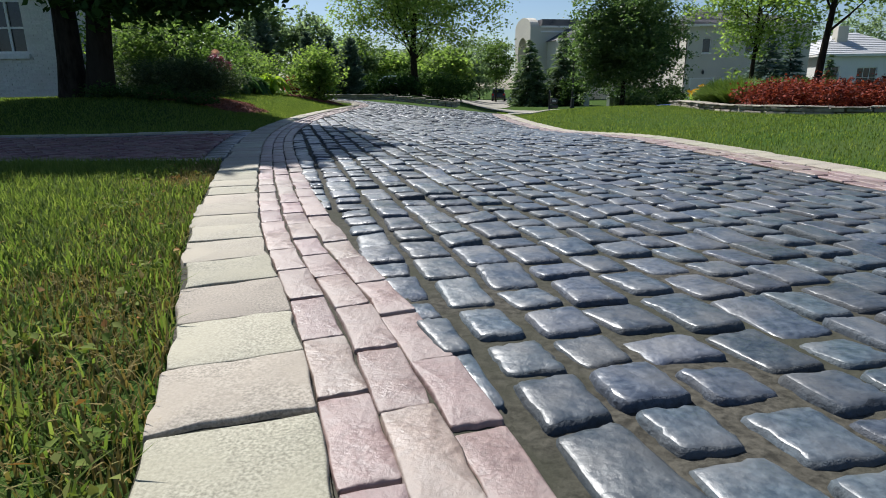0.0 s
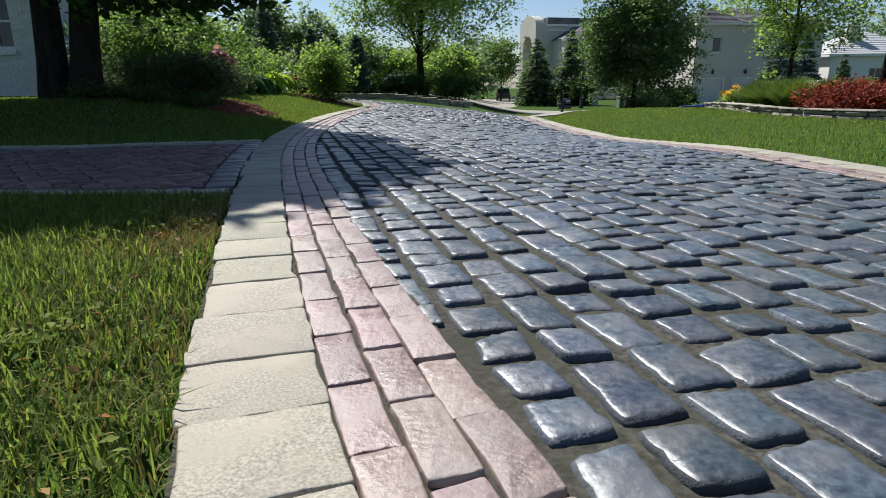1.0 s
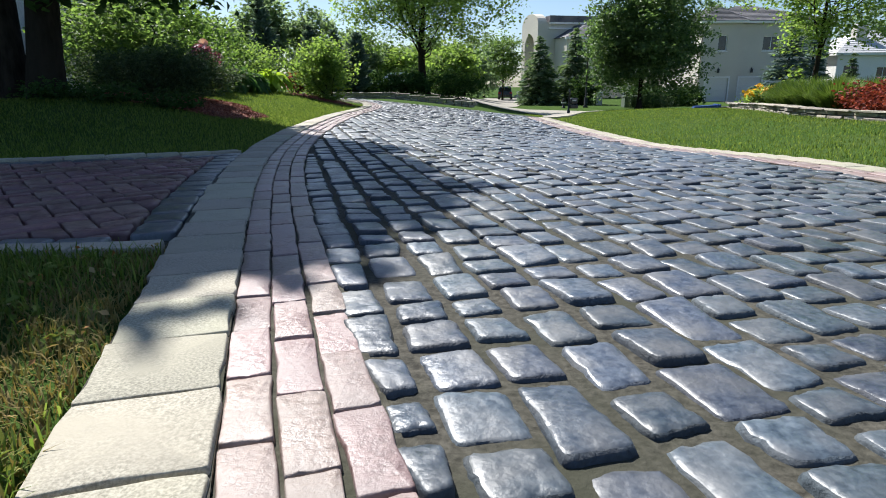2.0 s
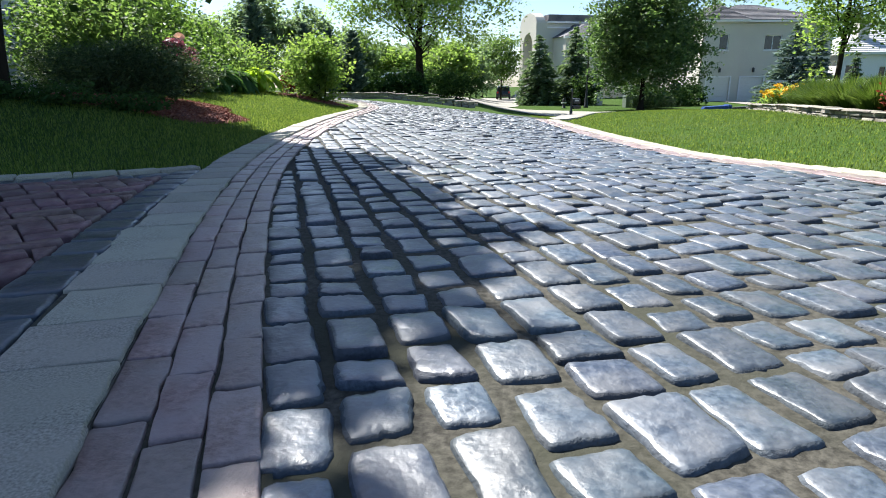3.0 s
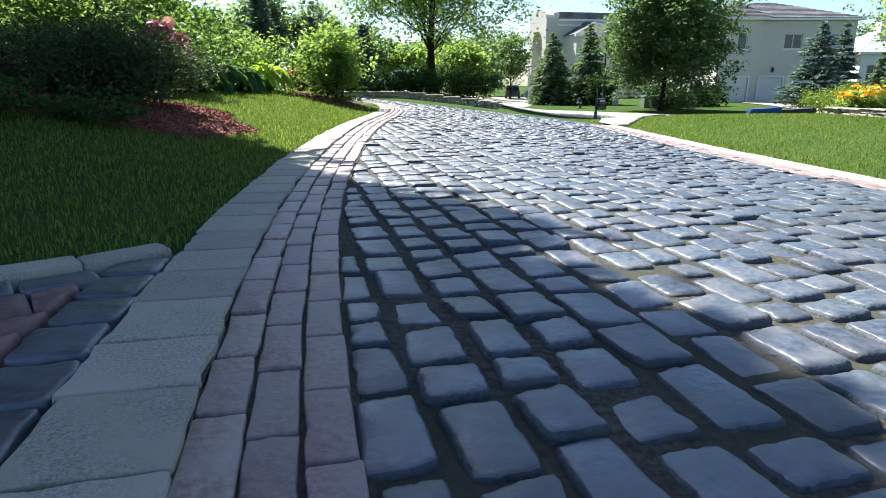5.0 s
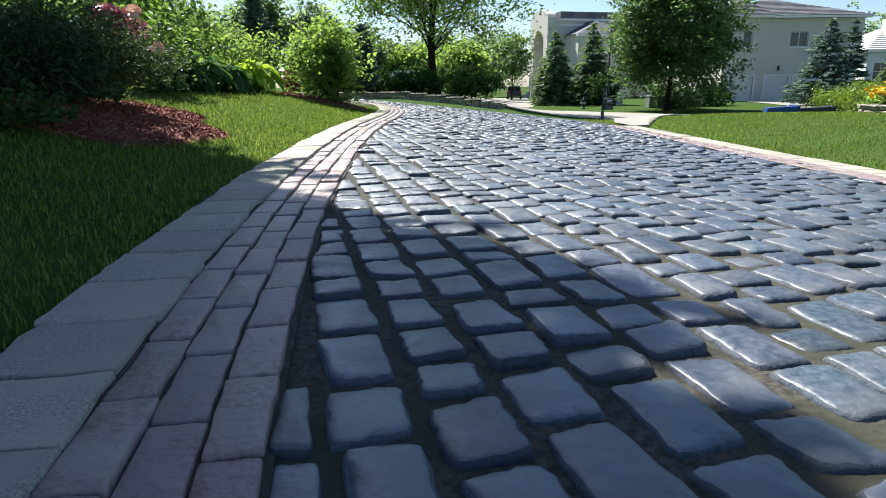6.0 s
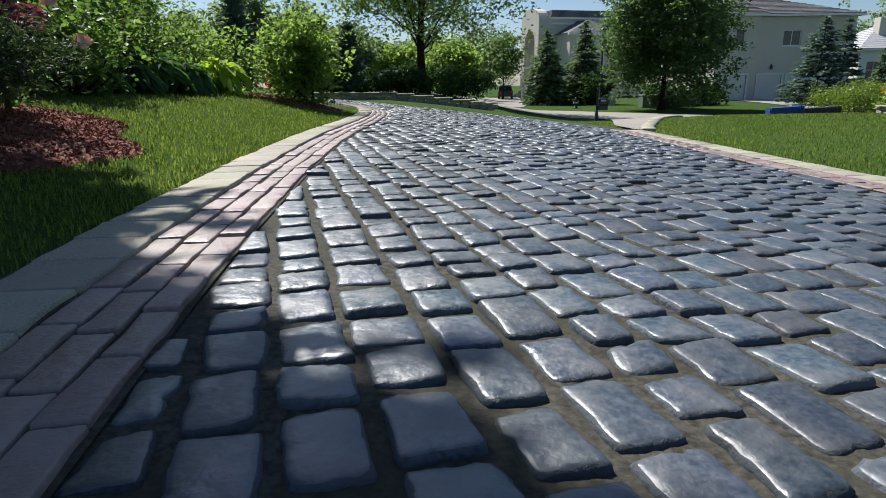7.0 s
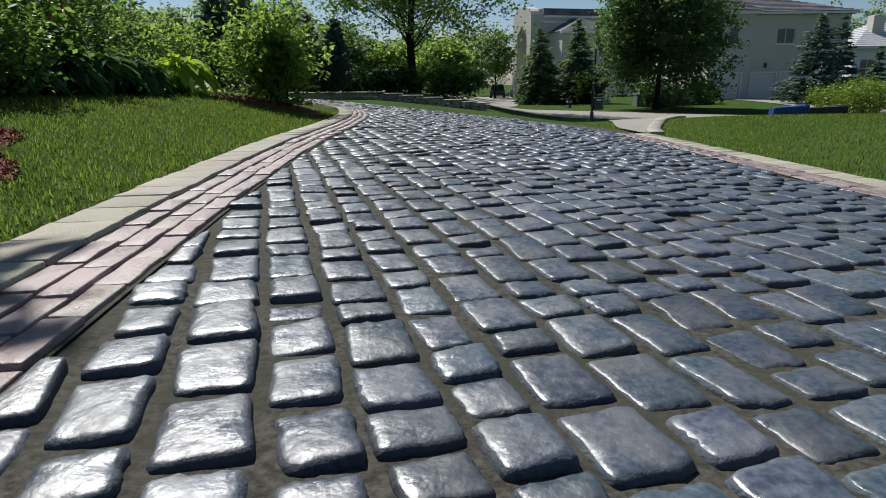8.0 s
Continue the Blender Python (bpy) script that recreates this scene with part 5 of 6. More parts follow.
def mulch_bed(name, cx, cy, rx, ry, n, seed, label):
    rng = np.random.default_rng(seed)
    v, f = [], []
    for k in range(6):
        for i in range(28):
            a = 2 * math.pi * i / 28
            e = mulch_edge(a, cx)
            x, y = cx + math.cos(a) * rx * e * k / 5, cy + math.sin(a) * ry * e * k / 5
            v.append((x, y, land_z(x, y) + 0.035 * (1 - (k / 5) ** 4) - 0.015 * (k == 5)))
    for k in range(5):
        for i in range(28):
            i2 = (i + 1) % 28
            f.append((k * 28 + i, k * 28 + i2, (k + 1) * 28 + i2, (k + 1) * 28 + i))
    bed = tagged(solid(name, v, f, M_MULCH, smooth=True), label, "mulch", kind="structure")
    a, k = rng.uniform(0, 2 * math.pi, n), np.sqrt(rng.uniform(0, 1, n))
    e = mulch_edge(a, cx)
    xs, ys = cx + np.cos(a) * rx * e * k, cy + np.sin(a) * ry * e * k
    c = np.array([(x, y, land_z(x, y) + 0.038 * (1 - q ** 4)) for x, y, q in zip(xs, ys, k)])
    lv, lf = leaf_mesh(c, 0.036, 0.012, rng, up=1.6, spread=0.6)
    tagged(solid("chips", lv, lf, M_CHIP, bed), kind="stuff")
    return bed


mulch_bed("mulch_bed", -3.5, 10.1, 1.0, 1.22, 13000, 5, "bed of red bark mulch round the yew")
mulch_bed("mulch_ring", -3.1, 16.7, 0.75, 0.7, 1500, 6, "ring of red bark mulch round the shrub")


def wheelie_bin(at, turn, mat, length, label):
    """A wheeled bin lying on its side."""
    x, y, z = at
    t = thing("wheelie_bin", at, label, "bin")
    L, w0, w1, h = length, 0.46, 0.36, 0.44
    v = [(0, -w1 / 2, 0.03), (L, -w0 / 2, 0.0), (L, w0 / 2, 0.0), (0, w1 / 2, 0.03), (0, -w1 / 2, h - 0.05), (L, -w0 / 2, h), (L, w0 / 2, h), (0, w1 / 2, h - 0.05)]
    bm = bmesh.new()
    bv = [bm.verts.new(p) for p in v]
    for q in ((0, 3, 2, 1), (4, 5, 6, 7), (0, 1, 5, 4), (1, 2, 6, 5), (2, 3, 7, 6), (3, 0, 4, 7)):
        bm.faces.new([bv[i] for i in q])
    bmesh.ops.bevel(bm, geom=list(bm.edges), offset=0.03, segments=2, affect="EDGES")
    bm.verts.index_update()
    body = ([tuple(p.co) for p in bm.verts], [tuple(i.index for i in p.verts) for p in bm.faces])
    bm.free()
    solid("body", *placed(body, (x, y, z), turn), mat, t, smooth=False)
    solid("rim", *placed(join(bevel_box(L - 0.07, L - 0.02, -w0 / 2 - 0.02, w0 / 2 + 0.02, -0.0, h + 0.03, 0.012)), (x, y, z), turn), mat, t)
    solid("lid", *placed(bevel_box(L + 0.004, L + 0.06, -w0 / 2 - 0.01, w0 / 2 + 0.01, 0.01, h + 0.02, 0.02), (x, y, z), turn), mat, t)
    for s in (-1, 1):
        wv, wf = tube([(L - 0.1, s * (w1 / 2 + 0.02), 0.1), (L - 0.1, s * (w1 / 2 + 0.07), 0.1)], [0.1, 0.1], 16)
        solid("wheel", *placed((wv, wf), (x, y, z), turn), M_TYRE, t)
    return t


wheelie_bin((8.72, 24.9, land_z(8.72, 24.9) + 0.02), -4, M_BLUEBIN, 0.86, "blue plastic bin lying on the grass")
wheelie_bin((9.68, 24.9, land_z(9.68, 24.9)), -3, M_DARKBIN, 0.98, "charcoal plastic bin lying on the grass")


def mailbox(at):
    x, y, z = at
    t = thing("mailbox_post", at, "black mailbox on an ornate metal post", "mailbox")
    solid("post", *lathe(x, y, [(0.13, z - 0.02), (0.13, z + 0.05), (0.085, z + 0.08), (0.1, z + 0.3), (0.065, z + 0.34), (0.08, z + 0.5), (0.05, z + 0.54), (0.05, z + 1.38), (0.075, z + 1.4), (0.03, z + 1.46), (0.05, z + 1.52), (0.0, z + 1.57)], 12), M_BLACK, t, smooth=True)
    m = solid("mailbox", *bevel_box(x + 0.06, x + 0.42, y - 0.12, y + 0.35, z + 0.85, z + 1.12, 0.06), M_BLACK, t)
    solid("label_plate", *box(x + 0.14, x + 0.34, y - 0.128, y - 0.122, z + 0.98, z + 1.05), M_PALE, m, "pale plate on the mailbox door")
    solid("newspaper_box", *bevel_box(x + 0.05, x + 0.45, y - 0.1, y + 0.3, z + 0.62, z + 0.8, 0.03), M_BLACK, t)
    return t


def street_lamp(at, h):
    x, y, z = at
    t = thing("street_lamp", at, "tall black street lamp with a lantern head", "lamp")
    solid("pole", *lathe(x, y, [(0.2, z - 0.02), (0.2, z + 0.1), (0.12, z + 0.2), (0.14, z + 0.7), (0.07, z + 0.8), (0.055, z + h - 0.7), (0.09, z + h - 0.68), (0.05, z + h - 0.62)], 12), M_BLACK, t, smooth=True)
    solid("lantern", *lathe(x, y, [(0.1, z + h - 0.615), (0.2, z + h - 0.25), (0.2, z + h - 0.22)], 8), M_PALE, t)
    solid("cap", *lathe(x, y, [(0.24, z + h - 0.215), (0.12, z + h - 0.08), (0.02, z + h), (0.0, z + h + 0.06)], 8), M_BLACK, t)
    return t


def hydrant(at):
    x, y, z = at
    t = thing("fire_hydrant", at, "black fire hydrant with pale caps", "hydrant")
    solid("barrel", *lathe(x, y, [(0.17, z - 0.02), (0.17, z + 0.05), (0.11, z + 0.07), (0.11, z + 0.5), (0.15, z + 0.52), (0.14, z + 0.6), (0.05, z + 0.72), (0.03, z + 0.78)], 14), M_BLACK, t, smooth=True)
    for a in (-90, 0, 180):
        c, s = math.cos(radians(a)), math.sin(radians(a))
        solid("outlet", *tube([(x + c * 0.09, y + s * 0.09, z + 0.4), (x + c * 0.19, y + s * 0.19, z + 0.4)], [0.065, 0.065], 10), M_PALE, t, "pale outlet cap")
    return t


mailbox((5.75, 33.0, land_z(5.75, 33.0)))
street_lamp((10.75, 52.0, land_z(10.75, 52.0)), 5.6)
hydrant((8.9, 51.5, land_z(8.9, 51.5)))
cab = thing("utility_cabinet", (14.3, 51.8, land_z(14.3, 51.8)), "green metal utility cabinet on the verge", "cabinet")
zc = land_z(14.3, 51.8)
solid("body", *bevel_box(13.7, 15.1, 51.3, 52.3, zc - 0.02, zc + 0.78, 0.03), M_GREEN, cab)
solid("lid", *bevel_box(13.66, 15.14, 51.25, 52.35, zc + 0.785, zc + 0.9, 0.03), M_GREEN, cab)
solid("door_seam", *box(14.38, 14.42, 51.29, 51.297, zc + 0.06, zc + 0.74), M_BLACK, cab)
ped = thing("utility_pedestal", (13.2, 57.5, land_z(13.2, 57.5)), "pale grey utility pedestal", "pedestal")
zp = land_z(13.2, 57.5)
solid("body", *bevel_box(12.95, 13.4, 57.3, 57.7, zp - 0.02, zp + 1.0, 0.04), M_PALE, ped)
solid("cap", *bevel_box(12.9, 13.45, 57.25, 57.75, zp + 1.005, zp + 1.12, 0.04), M_PALE, ped)


def car(at, turn, paint, label, glass_top=True):
    """A parked estate car: body, cabin, panes, wheels with tyre and rim, lamps."""
    x, y, z = at
    t = thing("parked_car", at, label, "car")
    side = [(-2.25, 0.35), (-2.3, 0.75), (-2.2, 0.98), (-0.9, 1.05), (1.3, 1.03), (2.1, 0.92), (2.3, 0.7), (2.3, 0.35)]
    n = len(side)
    v = [(-0.9, p, q) for p, q in side] + [(0.9, p, q) for p, q in side]
    f = [tuple(range(n)), tuple(reversed(range(n, 2 * n)))] + [(i, i + n, (i + 1) % n + n, (i + 1) % n) for i in range(n)]
    solid("body", *placed((v, f), at, turn), paint, t)
    cab_s = [(-2.1, 1.0), (-1.85, 1.58), (-1.4, 1.68), (0.2, 1.66), (0.95, 1.05)]
    n2 = len(cab_s)
    v = [(-0.82 + 0.12 * (q > 1.2), p, q) for p, q in cab_s] + [(0.82 - 0.12 * (q > 1.2), p, q) for p, q in cab_s]
    f = [tuple(range(n2)), tuple(reversed(range(n2, 2 * n2)))] + [(i, i + n2, (i + 1) % n2 + n2, (i + 1) % n2) for i in range(n2)]
    solid("cabin", *placed((v, f), at, turn), paint, t)
    solid("rear_window", *placed(([(-0.66, -2.02, 1.1), (0.66, -2.02, 1.1), (0.6, -1.87, 1.52), (-0.6, -1.87, 1.52), (-0.66, -2.08, 1.1), (0.66, -2.08, 1.1), (0.6, -1.93, 1.52), (-0.6, -1.93, 1.52)], [(4, 5, 6, 7), (0, 3, 2, 1), (0, 1, 5, 4), (1, 2, 6, 5), (2, 3, 7, 6), (3, 0, 4, 7)]), at, turn), M_GLASS, t)
    for s in (-1, 1):
        solid("tail_lamp", *placed(bevel_box(s * 0.72 - 0.12, s * 0.72 + 0.12, -2.33, -2.2, 0.78, 0.98, 0.02), at, turn), M_RED, t, "red tail lamp")
        solid("side_window", *placed(box(s * 0.785 - 0.01, s * 0.785 + 0.01, -1.6, 0.2, 1.12, 1.5), at, turn), M_GLASS, t)
        for p in (-1.4, 1.4):
            wv = tube([(s * 0.7, p, 0.33), (s * 0.92, p, 0.33)], [0.33, 0.33], 18)
            wh = solid("wheel", *placed(wv, at, turn), M_TYRE, t)
            solid("rim", *placed(tube([(s * 0.9, p, 0.33), (s * 0.93, p, 0.33)], [0.2, 0.19], 14), at, turn), M_CHROME, wh)
    solid("bumper", *placed(bevel_box(-0.88, 0.88, -2.4, -2.26, 0.38, 0.6, 0.03), at, turn), M_DARKBIN, t)
    return t


car((7.1, 84.0, land_z(7.1, 84.0)), -6, M_CARBLUE, "dark blue estate car parked on the drive")
car((-5.4, 60.0, land_z(-5.4, 60.0)), 70, M_CARWHITE, "white car parked beyond the island")
car((-12.4, 58.0, land_z(-12.4, 58.0)), 80, M_CARWHITE, "pale car parked behind the shrubs")

# hedges and trees in the distance
for i, (x, y, rx, h, m) in enumerate(((-8.6, 39, 1.3, 1.25, F_REDLEAF), (-6.6, 39, 1.4, 1.1, F_DARK), (-4.6, 39.5, 1.4, 1.15, F_DARK), (-2.6, 40, 1.3, 1.1, F_DARK), (0.4, 44, 1.8, 1.7, F_DARK), (-2.6, 52, 2.2, 2.0, F_DARK), (-0.8, 48, 1.8, 2.0, F_DARK))):
    shrub("hedge_shrub", (x, y, land_z(x, y)), (rx, 0.9, h), 1700, 0.22, m, "low dark hedge shrub across the street" if m is F_DARK else "orange-red shrub across the street", 140 + i, per=12, spread=0.12, stems=4)
for i, (x, y, r, h) in enumerate(((16.2, 53.5, 1.6, 1.7), (18.4, 54.0, 1.5, 1.5), (12.2, 58.5, 1.5, 2.6), (20.2, 55.5, 1.3, 1.6))):
    shrub("hedge_shrub", (x, y, land_z(x, y)), (r, 1.0, h), 1700, 0.25, F_DARK, "dark clipped shrub by the house wall", 150 + i, per=12, spread=0.14, stems=4)
# the tall tree at (-9.0, 18.5) is added to throw shade on the garden shrubs
for i, (x, y, h, r, m) in enumerate(((-34, 62, 11, 4.6, F_FAR_HAZED), (-28, 58, 9.5, 4.4, F_FAR_HAZED), (-21.5, 60, 6.9, 3.6, F_FAR_HAZED), (-16.4, 57, 8.9, 1.9, F_FAR_HAZED), (-13.2, 60, 7.6, 2.4, F_FAR_HAZED), (-10.0, 66, 6.2, 3.0, F_FAR_HAZED), (-6.6, 72, 4.9, 2.8, F_FAR_HAZED), (-2.6, 74, 6.2, 3.0, F_FAR_HAZED), (1.4, 72, 5.6, 3.0, F_FAR_HAZED), (5.0, 98, 9.5, 4.0, F_FAR_HAZED), (41, 97, 15.0, 5.0, F_FAR_HAZED), (58, 90, 13.0, 5.5, F_FAR_HAZED), (-12.5, 26, 5.6, 2.4, F_MAPLE), (-9.6, 21.5, 4.6, 1.8, F_MAPLE), (-9.0, 18.5, 9.4, 2.3, F_MAPLE), (-17, 30, 8.0, 3.2, F_FAR_HAZED), (-4.5, 66, 4.2, 2.4, F_LIGHT), (0.2, 62, 4.6, 2.2, F_LIGHT))):
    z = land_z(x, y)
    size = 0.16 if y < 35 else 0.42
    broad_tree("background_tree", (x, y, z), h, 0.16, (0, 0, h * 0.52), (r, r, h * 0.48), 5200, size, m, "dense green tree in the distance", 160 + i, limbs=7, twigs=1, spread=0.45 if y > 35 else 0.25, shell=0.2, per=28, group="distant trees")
for i, (x, y, h, r) in enumerate(((-8.7, 31, 4.1, 0.9), (-7.2, 34, 3.5, 0.8), (-6.1, 34.4, 3.3, 0.8), (-9.8, 34, 3.6, 0.9), (-5.0, 34.8, 3.2, 0.8))):
    conifer("small_conifer", (x, y, land_z(x, y)), h, r, F_BLUE, "slender grey-green conifer in a row", 200 + i, needle=0.3, layers=20, droop=0.5, top_power=0.6, group="conifers beyond the lawn")
conifer("small_conifer", (35.5, 58, land_z(35.5, 58)), 4.4, 1.3, F_SPRUCE, "small dark conifer before the white house", 190, needle=0.4, layers=14)

# ---- the brick driveway ----
dv, df = [], []
dxs = list(np.arange(-12.0, -0.6, 0.2))
for x in dxs:
    for k in range(9):
        y = DRIVE_NEAR(x) + (DRIVE_FAR(x) - DRIVE_NEAR(x)) * k / 8
        xx = min(x, x_left(y) + 0.02)
        dv.append((xx, y, land_z(xx, y) - 0.03))
for i in range(len(dxs) - 1):
    for k in range(8):
        q = i * 9 + k
        df.append((q, q + 9, q + 10, q + 1))
driveway = tagged(solid("driveway", dv, df, M_BED, smooth=True), "old red brick driveway with dark stone borders", "driveway", kind="structure")
rd = np.random.default_rng(31)
near_edge = spline([(x_left(DRIVE_NEAR(-1.02)), DRIVE_NEAR(-1.02))] + [(x, DRIVE_NEAR(x)) for x in (-1.35, -2.0, -3.0, -5.0, -8.0, -12.0)], 0.05)
far_edge = spline([(x_left(6.88), 6.88)] + [(x, DRIVE_FAR(x)) for x in (-1.85, -2.2, -2.6, -3.3, -5.0, -8.0, -12.0)], 0.05)
drive_rest, drive_parts, edging_parts, edging_rest, dark_parts = Pile(), [], [], Pile(), []
for edge, side in ((near_edge, 1), (far_edge, -1)):
    run, d = along(edge)
    s = 0.02
    while s < run[-1] - 0.3:
        ln = rd.uniform(0.2, 0.25)
        (v, f), c = edge_block(edge, run, d, s, s + ln, -0.10, 0.0, side, rd, land_z, 0.012, True, 0.003, 0.002, 0.004, 0.0015, 0.01)
        (edging_parts if c[0] > -5 else []).append((v, f))
        if c[0] <= -5:
            edging_rest.add(v, f)
        s += ln
    s = 0.05
    while s < run[-1] - 0.3:
        ln = rd.uniform(0.15, 0.2)
        (v, f), c = edge_block(edge, run, d, s, s + ln, 0.005, 0.12, side, rd, land_z, 0.0, True, 0.006, 0.004, 0.008, 0.003, 0.02)
        if c[0] > -5 and c[0] < x_left(c[1]) - 0.16:
            dark_parts.append((v, f))
        s += ln
run, d = along(EDGE_L)
s = float(np.interp(4.42, EDGE_L[:, 1], run))
while s < np.interp(6.75, EDGE_L[:, 1], run):
    ln = rd.uniform(0.14, 0.19)
    (v, f), c = edge_block(EDGE_L, run, d, s, s + ln, -0.16, -0.006, 1, rd, land_z, 0.0, True, 0.006, 0.004, 0.008, 0.003, 0.02)
    dark_parts.append((v, f))
    s += ln


def cut(poly, side):
    """The part of a polygon where side(x, y) is positive."""
    out = []
    for k in range(len(poly)):
        a, b = poly[k - 1], poly[k]
        da, db = side(*a), side(*b)
        if (da > 0) != (db > 0):
            t = da / (da - db)
            out.append((a[0] + (b[0] - a[0]) * t, a[1] + (b[1] - a[1]) * t))
        if db > 0:
            out.append(b)
    return out


def area(poly):
    return 0.5 * abs(sum(poly[k - 1][0] * poly[k][1] - poly[k][0] * poly[k - 1][1] for k in range(len(poly))))


step = 0.102
c45, s45 = math.cos(radians(40)), math.sin(radians(40))
for i in range(-90, 90):
    for j in range(-45, 45):
        # herringbone: an upright and a lying brick in each cell of the zigzag
        for kind in (0, 1):
            a = (i * 4 + j) * step
            b = (j) * step
            if kind == 0:
                q = [(a, b), (a + 2 * step, b), (a + 2 * step, b + step), (a, b + step)]
            else:
                q = [(a + 2 * step, b - step), (a + 3 * step, b - step), (a + 3 * step, b + step), (a + 2 * step, b + step)]
            p = [(-3.0 + x * c45 - y * s45, 5.2 + x * s45 + y * c45) for x, y in q]
            cx, cy = np.mean(p, axis=0)
            if cx < -9 or cx > -0.7:
                continue
            t0 = (x_left(cy + 0.1) - x_left(cy - 0.1)) / 0.2
            f0 = (DRIVE_FAR(cx + 0.1) - DRIVE_FAR(cx - 0.1)) / 0.2
            xl, yn, yf = x_left(cy), DRIVE_NEAR(cx), DRIVE_FAR(cx)
            p = cut(p, lambda x, y: (xl - 0.165) + t0 * (y - cy) - x)
            p = cut(p, lambda x, y: y - yn - 0.13)
            p = cut(p, lambda x, y: yf - 0.13 + f0 * (x - cx) - y)
            if len(p) < 3 or area(p) < 0.0012 or min(math.dist(p[k], p[k - 1]) for k in range(len(p))) < 0.008:
                continue
            cx, cy = np.mean(p, axis=0)
            m = np.array([cx, cy])
            p = [m + (np.array(t) - m) * 0.93 + rd.normal(size=2) * 0.002 for t in p]
            v, f = sett_mesh(p, land_z, rd, fine=False, top=rd.normal() * 0.002 - 0.001, depth=0.04, inset=0.004, corner=0.008)
            if cx > -3.1 and len(drive_parts) < 298:
                drive_parts.append((v, f))
            else:
                drive_rest.add(v, f)

# ---- lawn ----
rg = np.random.default_rng(41)


def lawn_ok(x, y):
    if x_left(y) - 0.01 < x < x_right(y) + 0.01 and y < 24:
        return False
    if x < x_left(y) and DRIVE_NEAR(x) - 0.1 < y < DRIVE_FAR(x) + 0.1:
        return False
    for cx, cy, rx, ry in ((-3.5, 10.1, 1.0, 1.22), (-3.1, 16.7, 0.75, 0.7)):
        u, v = (x - cx) / rx, (y - cy) / ry
        if math.hypot(u, v) < 0.97 * mulch_edge(math.atan2(v, u), cx):
            return False
    return True


def dry(x, y):
    """Where the near lawn is thin and yellow: along the kerb and in patches."""
    e = x_left(y) - x
    n = noise.noise(Vector((x * 1.6, y * 1.6, 3.1))) + 0.5 * noise.noise(Vector((x * 5, y * 5, 1.3)))
    return n - 0.1 + 0.75 * (1 - smooth(0.0, 0.7, e)) + 0.4 * (1 - smooth(1.2, 2.6, y))


pts = scatter(-2.6, 0.45, 0.3, 4.25, 150000, rg, lambda x, y: lawn_ok(x, y) and x < x_left(y) + 0.02 and rg.random() < smooth(-2.7, -1.7, x) * (0.25 + 0.75 * smooth(0.3, 0.8, y)))
green = [p for p in pts if rg.random() * 1.2 > dry(p[0], p[1])]
brown = [p for p in pts if rg.random() * 1.1 < dry(p[0], p[1]) + 0.12][:24000]
blades("grass_near", green, 0.066, 0.0046, M_BLADE, "long green grass beside the kerb", 1, 1.2)
blades("grass_dry", brown, 0.04, 0.0042, M_DRY, "dry yellow grass along the kerb", 2, 1.3)
weed_c = scatter(-1.2, 0.4, 0.6, 4.2, 500, rg, lambda x, y: lawn_ok(x, y) and 0.03 < x_left(y) - x < 0.35 and noise.noise(Vector((x * 3, y * 3, 9))) > 0.0)
litter = scatter(-1.6, 0.4, 0.5, 4.2, 700, rg, lambda x, y: lawn_ok(x, y) and x < x_left(y) and dry(x, y) > 0.35)
lv, lf = leaf_mesh(np.array(litter) + np.array([0, 0, 0.035]), 0.02, 0.011, rg, up=1.0, spread=0.6)
tagged(solid("leaf_litter", lv, lf, M_LITTER), "dry orange and tan leaf litter in the grass", "leaves", kind="stuff")
wp = np.repeat(np.array(weed_c), 14, axis=0)
wp = wp + rg.normal(size=wp.shape) * np.array([0.016, 0.025, 0.01]) + np.array([0, 0, 0.03])
lv, lf = leaf_mesh(wp, 0.022, 0.014, rg, up=1.0)
tagged(solid("weeds", lv, lf, M_WEED), "low yellow-green weeds spilling over the kerb", "weeds", kind="stuff")
pts = scatter(-6.0, -1.4, 6.2, 17.5, 170000, rg, lambda x, y: lawn_ok(x, y) and x < x_left(y) + 0.015 and rg.random() < 1.25 - 0.06 * (y - 6) - 0.08 * max(0, -2 - x))
blades("grass_bank", pts, 0.038, 0.0056, M_BLADE, "mown green grass on the bank", 3, 0.7)
pts = scatter(1.9, 8.5, 2.5, 19.5, 120000, rg, lambda x, y: lawn_ok(x, y) and (y > 18.4 or x < np.interp(y, [7.6, 8.1, 9, 9.9, 11, 12.5, 14.2, 16, 17.5], [9.6, 7.9, 6.6, 5.72, 5.33, 5.33, 5.63, 6.08, 6.7])) and x > x_right(y) and not on_street(x, y))
blades("grass_open", pts, 0.038, 0.0064, M_BLADE, "mown green grass on the open lawn", 4, 0.7)

# ---- the pieces of the paving ----
tagged(solid("setts_near", rest_near.v, rest_near.f, M_SETT_FAR, road, smooth=True, rim=(M_SETT_RIM_FAR, rest_near.rim)), kind="stuff")
tagged(solid("setts_far", rest_far.v, rest_far.f, M_SETT_FAR, road, smooth=True, rim=(M_SETT_RIM_FAR, rest_far.rim)), kind="stuff")
for v, f in sett_parts:
    piece("sett", v, f, M_SETT, road, rim=(M_SETT_RIM, rim_flags(f, True)))


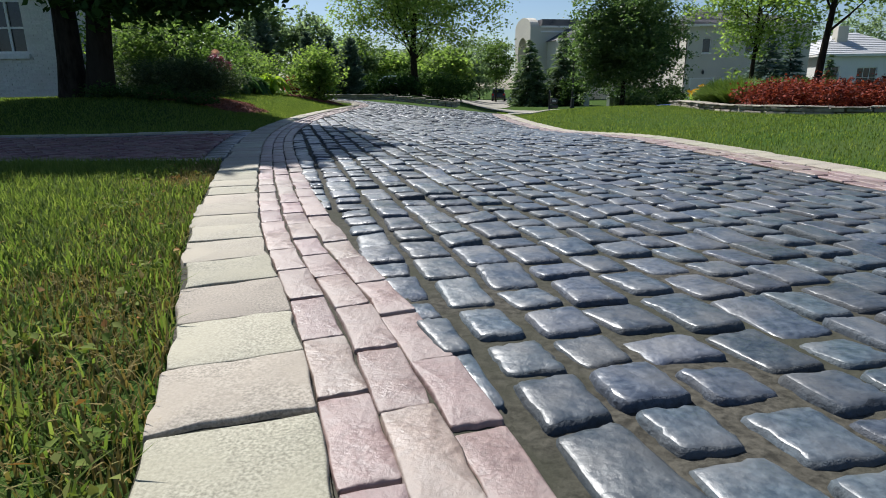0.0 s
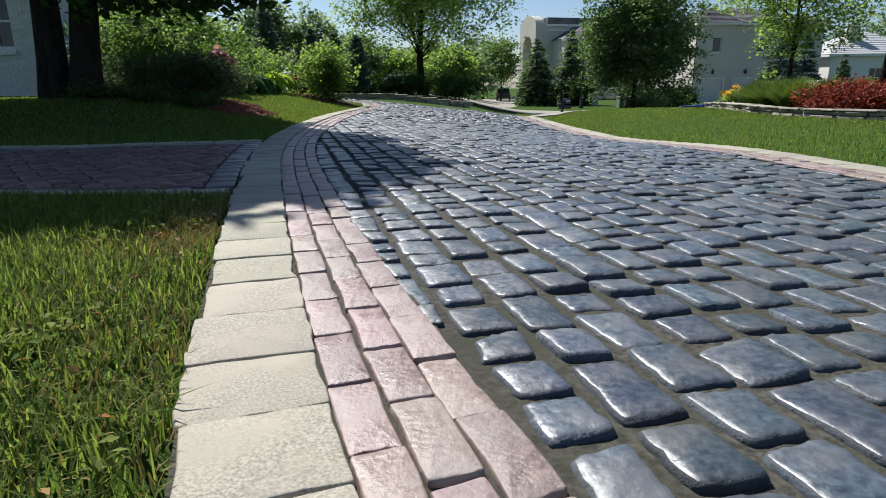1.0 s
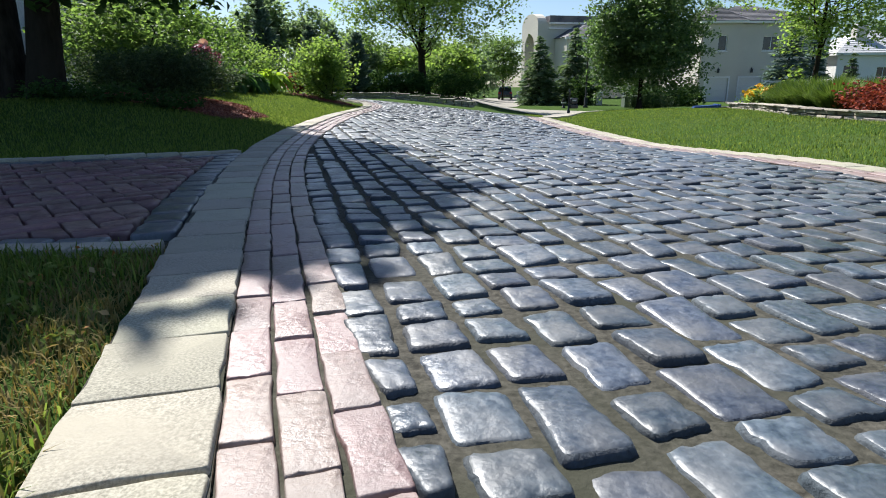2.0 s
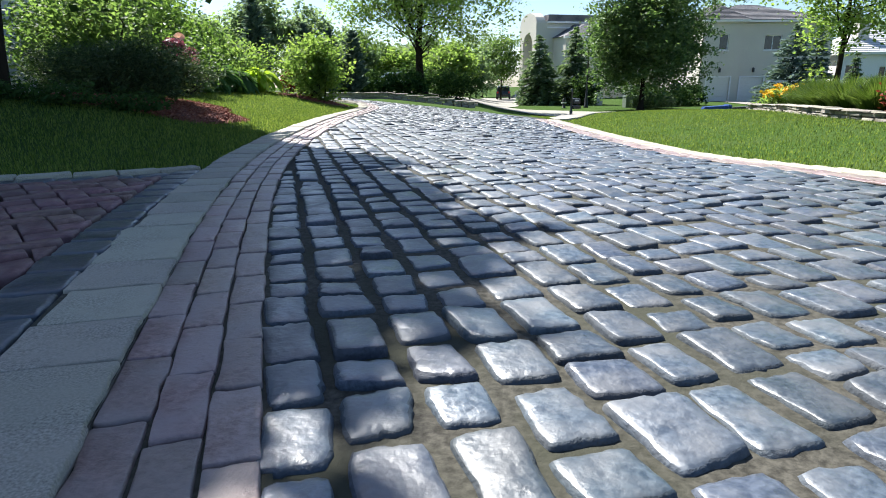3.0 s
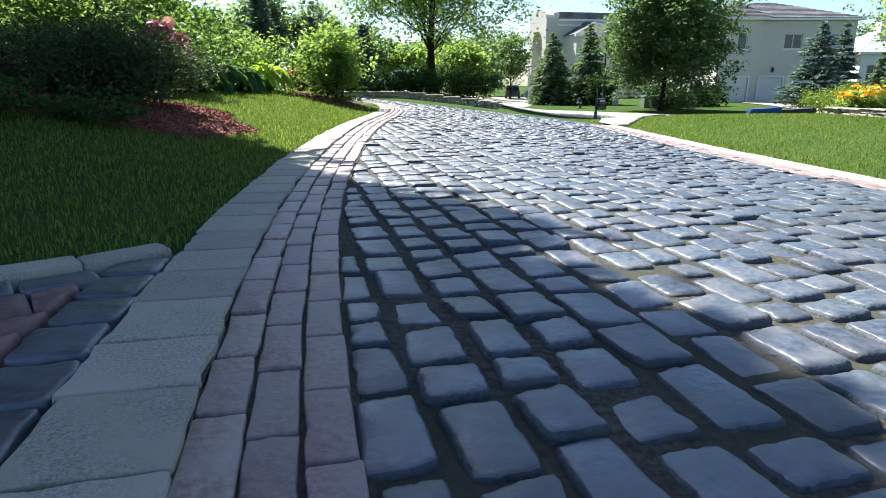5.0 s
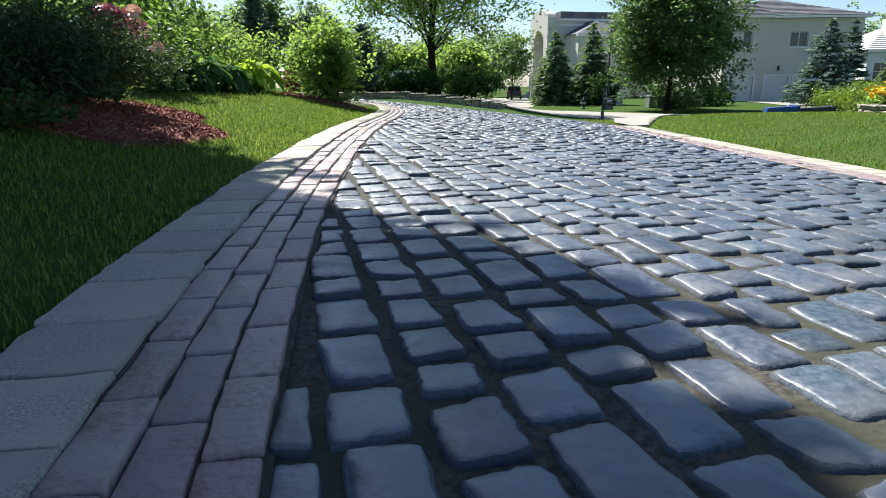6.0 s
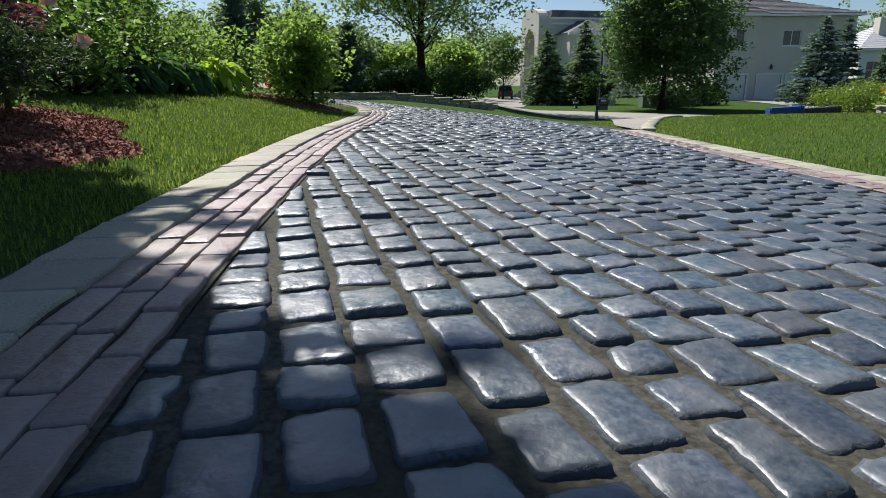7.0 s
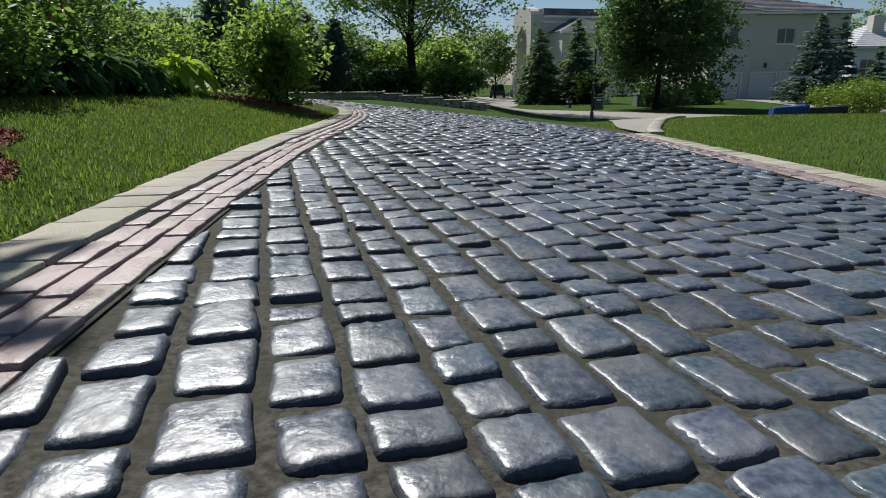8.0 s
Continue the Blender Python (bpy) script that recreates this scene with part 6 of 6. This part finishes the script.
def border_objects(edge, side, seed, parts, where):
    kp, bp, kparts, bparts = lay_border(edge, side, seed, parts)
    run, d = along(edge)

    def strip(a, b, dz):
        v, f = [], []
        for i, (x, y) in enumerate(edge[::5]):
            dx, dy = d[i * 5]
            for o in (a, b):
                q = (x + side * dy * o, y - side * dx * o)
                v.append((*q, road_z(*q) + dz))
        for i in range(len(v) // 2 - 1):
            f.append((2 * i, 2 * i + 1, 2 * i + 3, 2 * i + 2))
        return v, f
    kerb = tagged(solid("kerb", *strip(0.0, KERB_W, 0.001), M_BED), "flush kerb of pale tumbled concrete blocks" + where, "kerb", kind="structure")
    border = tagged(solid("brick_border", *strip(KERB_W + 0.002, KERB_W + 3 * BRICK_W + 0.01, -0.0065), M_BED), "three rows of worn red brick along the kerb" + where, "paving", kind="structure")
    if kp.v:
        tagged(solid("kerb_blocks", kp.v, kp.f, M_KERB_FAR, kerb, smooth=True), kind="stuff")
    if bp.v:
        tagged(solid("bricks_rest", bp.v, bp.f, M_BRICK_FAR, border, smooth=True), kind="stuff")
    for v, f in kparts:
        piece("kerb_block", v, f, M_KERB, kerb)
    for v, f in bparts:
        piece("brick", v, f, M_BRICK, border)


border_objects(EDGE_L, 1, 101, True, " by the garden")
border_objects(EDGE_R, -1, 102, True, " by the open lawn")
corner_edge = spline(APRON_R[:5], 0.05)
corner_run, corner_d = along(corner_edge)
corner_kerb = thing("kerb", (corner_edge[0][0], corner_edge[0][1], land_z(*corner_edge[0])), "pale concrete kerb curving round the lawn at the apron", "kerb", kind="structure")
rc = np.random.default_rng(103)
at_s = 0.0
while at_s < 6.5:
    (v, f), c = edge_block(corner_edge, corner_run, corner_d, at_s, at_s + 0.21, 0.0, 0.2, 1, rc, land_z, 0.03, False, 0.002, 0.0014, 0.0018, 0.0028, 0.008)
    piece("kerb_block", v, f, M_KERB, corner_kerb)
    at_s += 0.21

tagged(solid("driveway_bricks_rest", drive_rest.v, drive_rest.f, M_DRIVE_FAR, driveway, smooth=True), kind="stuff")
for v, f in drive_parts:
    piece("brick", v, f, M_DRIVE, driveway)
for v, f in dark_parts[:290]:
    piece("sett", v, f, M_SETT, driveway)
if edging_rest.v:
    tagged(solid("edging_rest", edging_rest.v, edging_rest.f, M_KERB_FAR, driveway, smooth=True), kind="stuff")
for v, f in edging_parts:
    piece("edging_block", v, f, M_KERB, driveway)
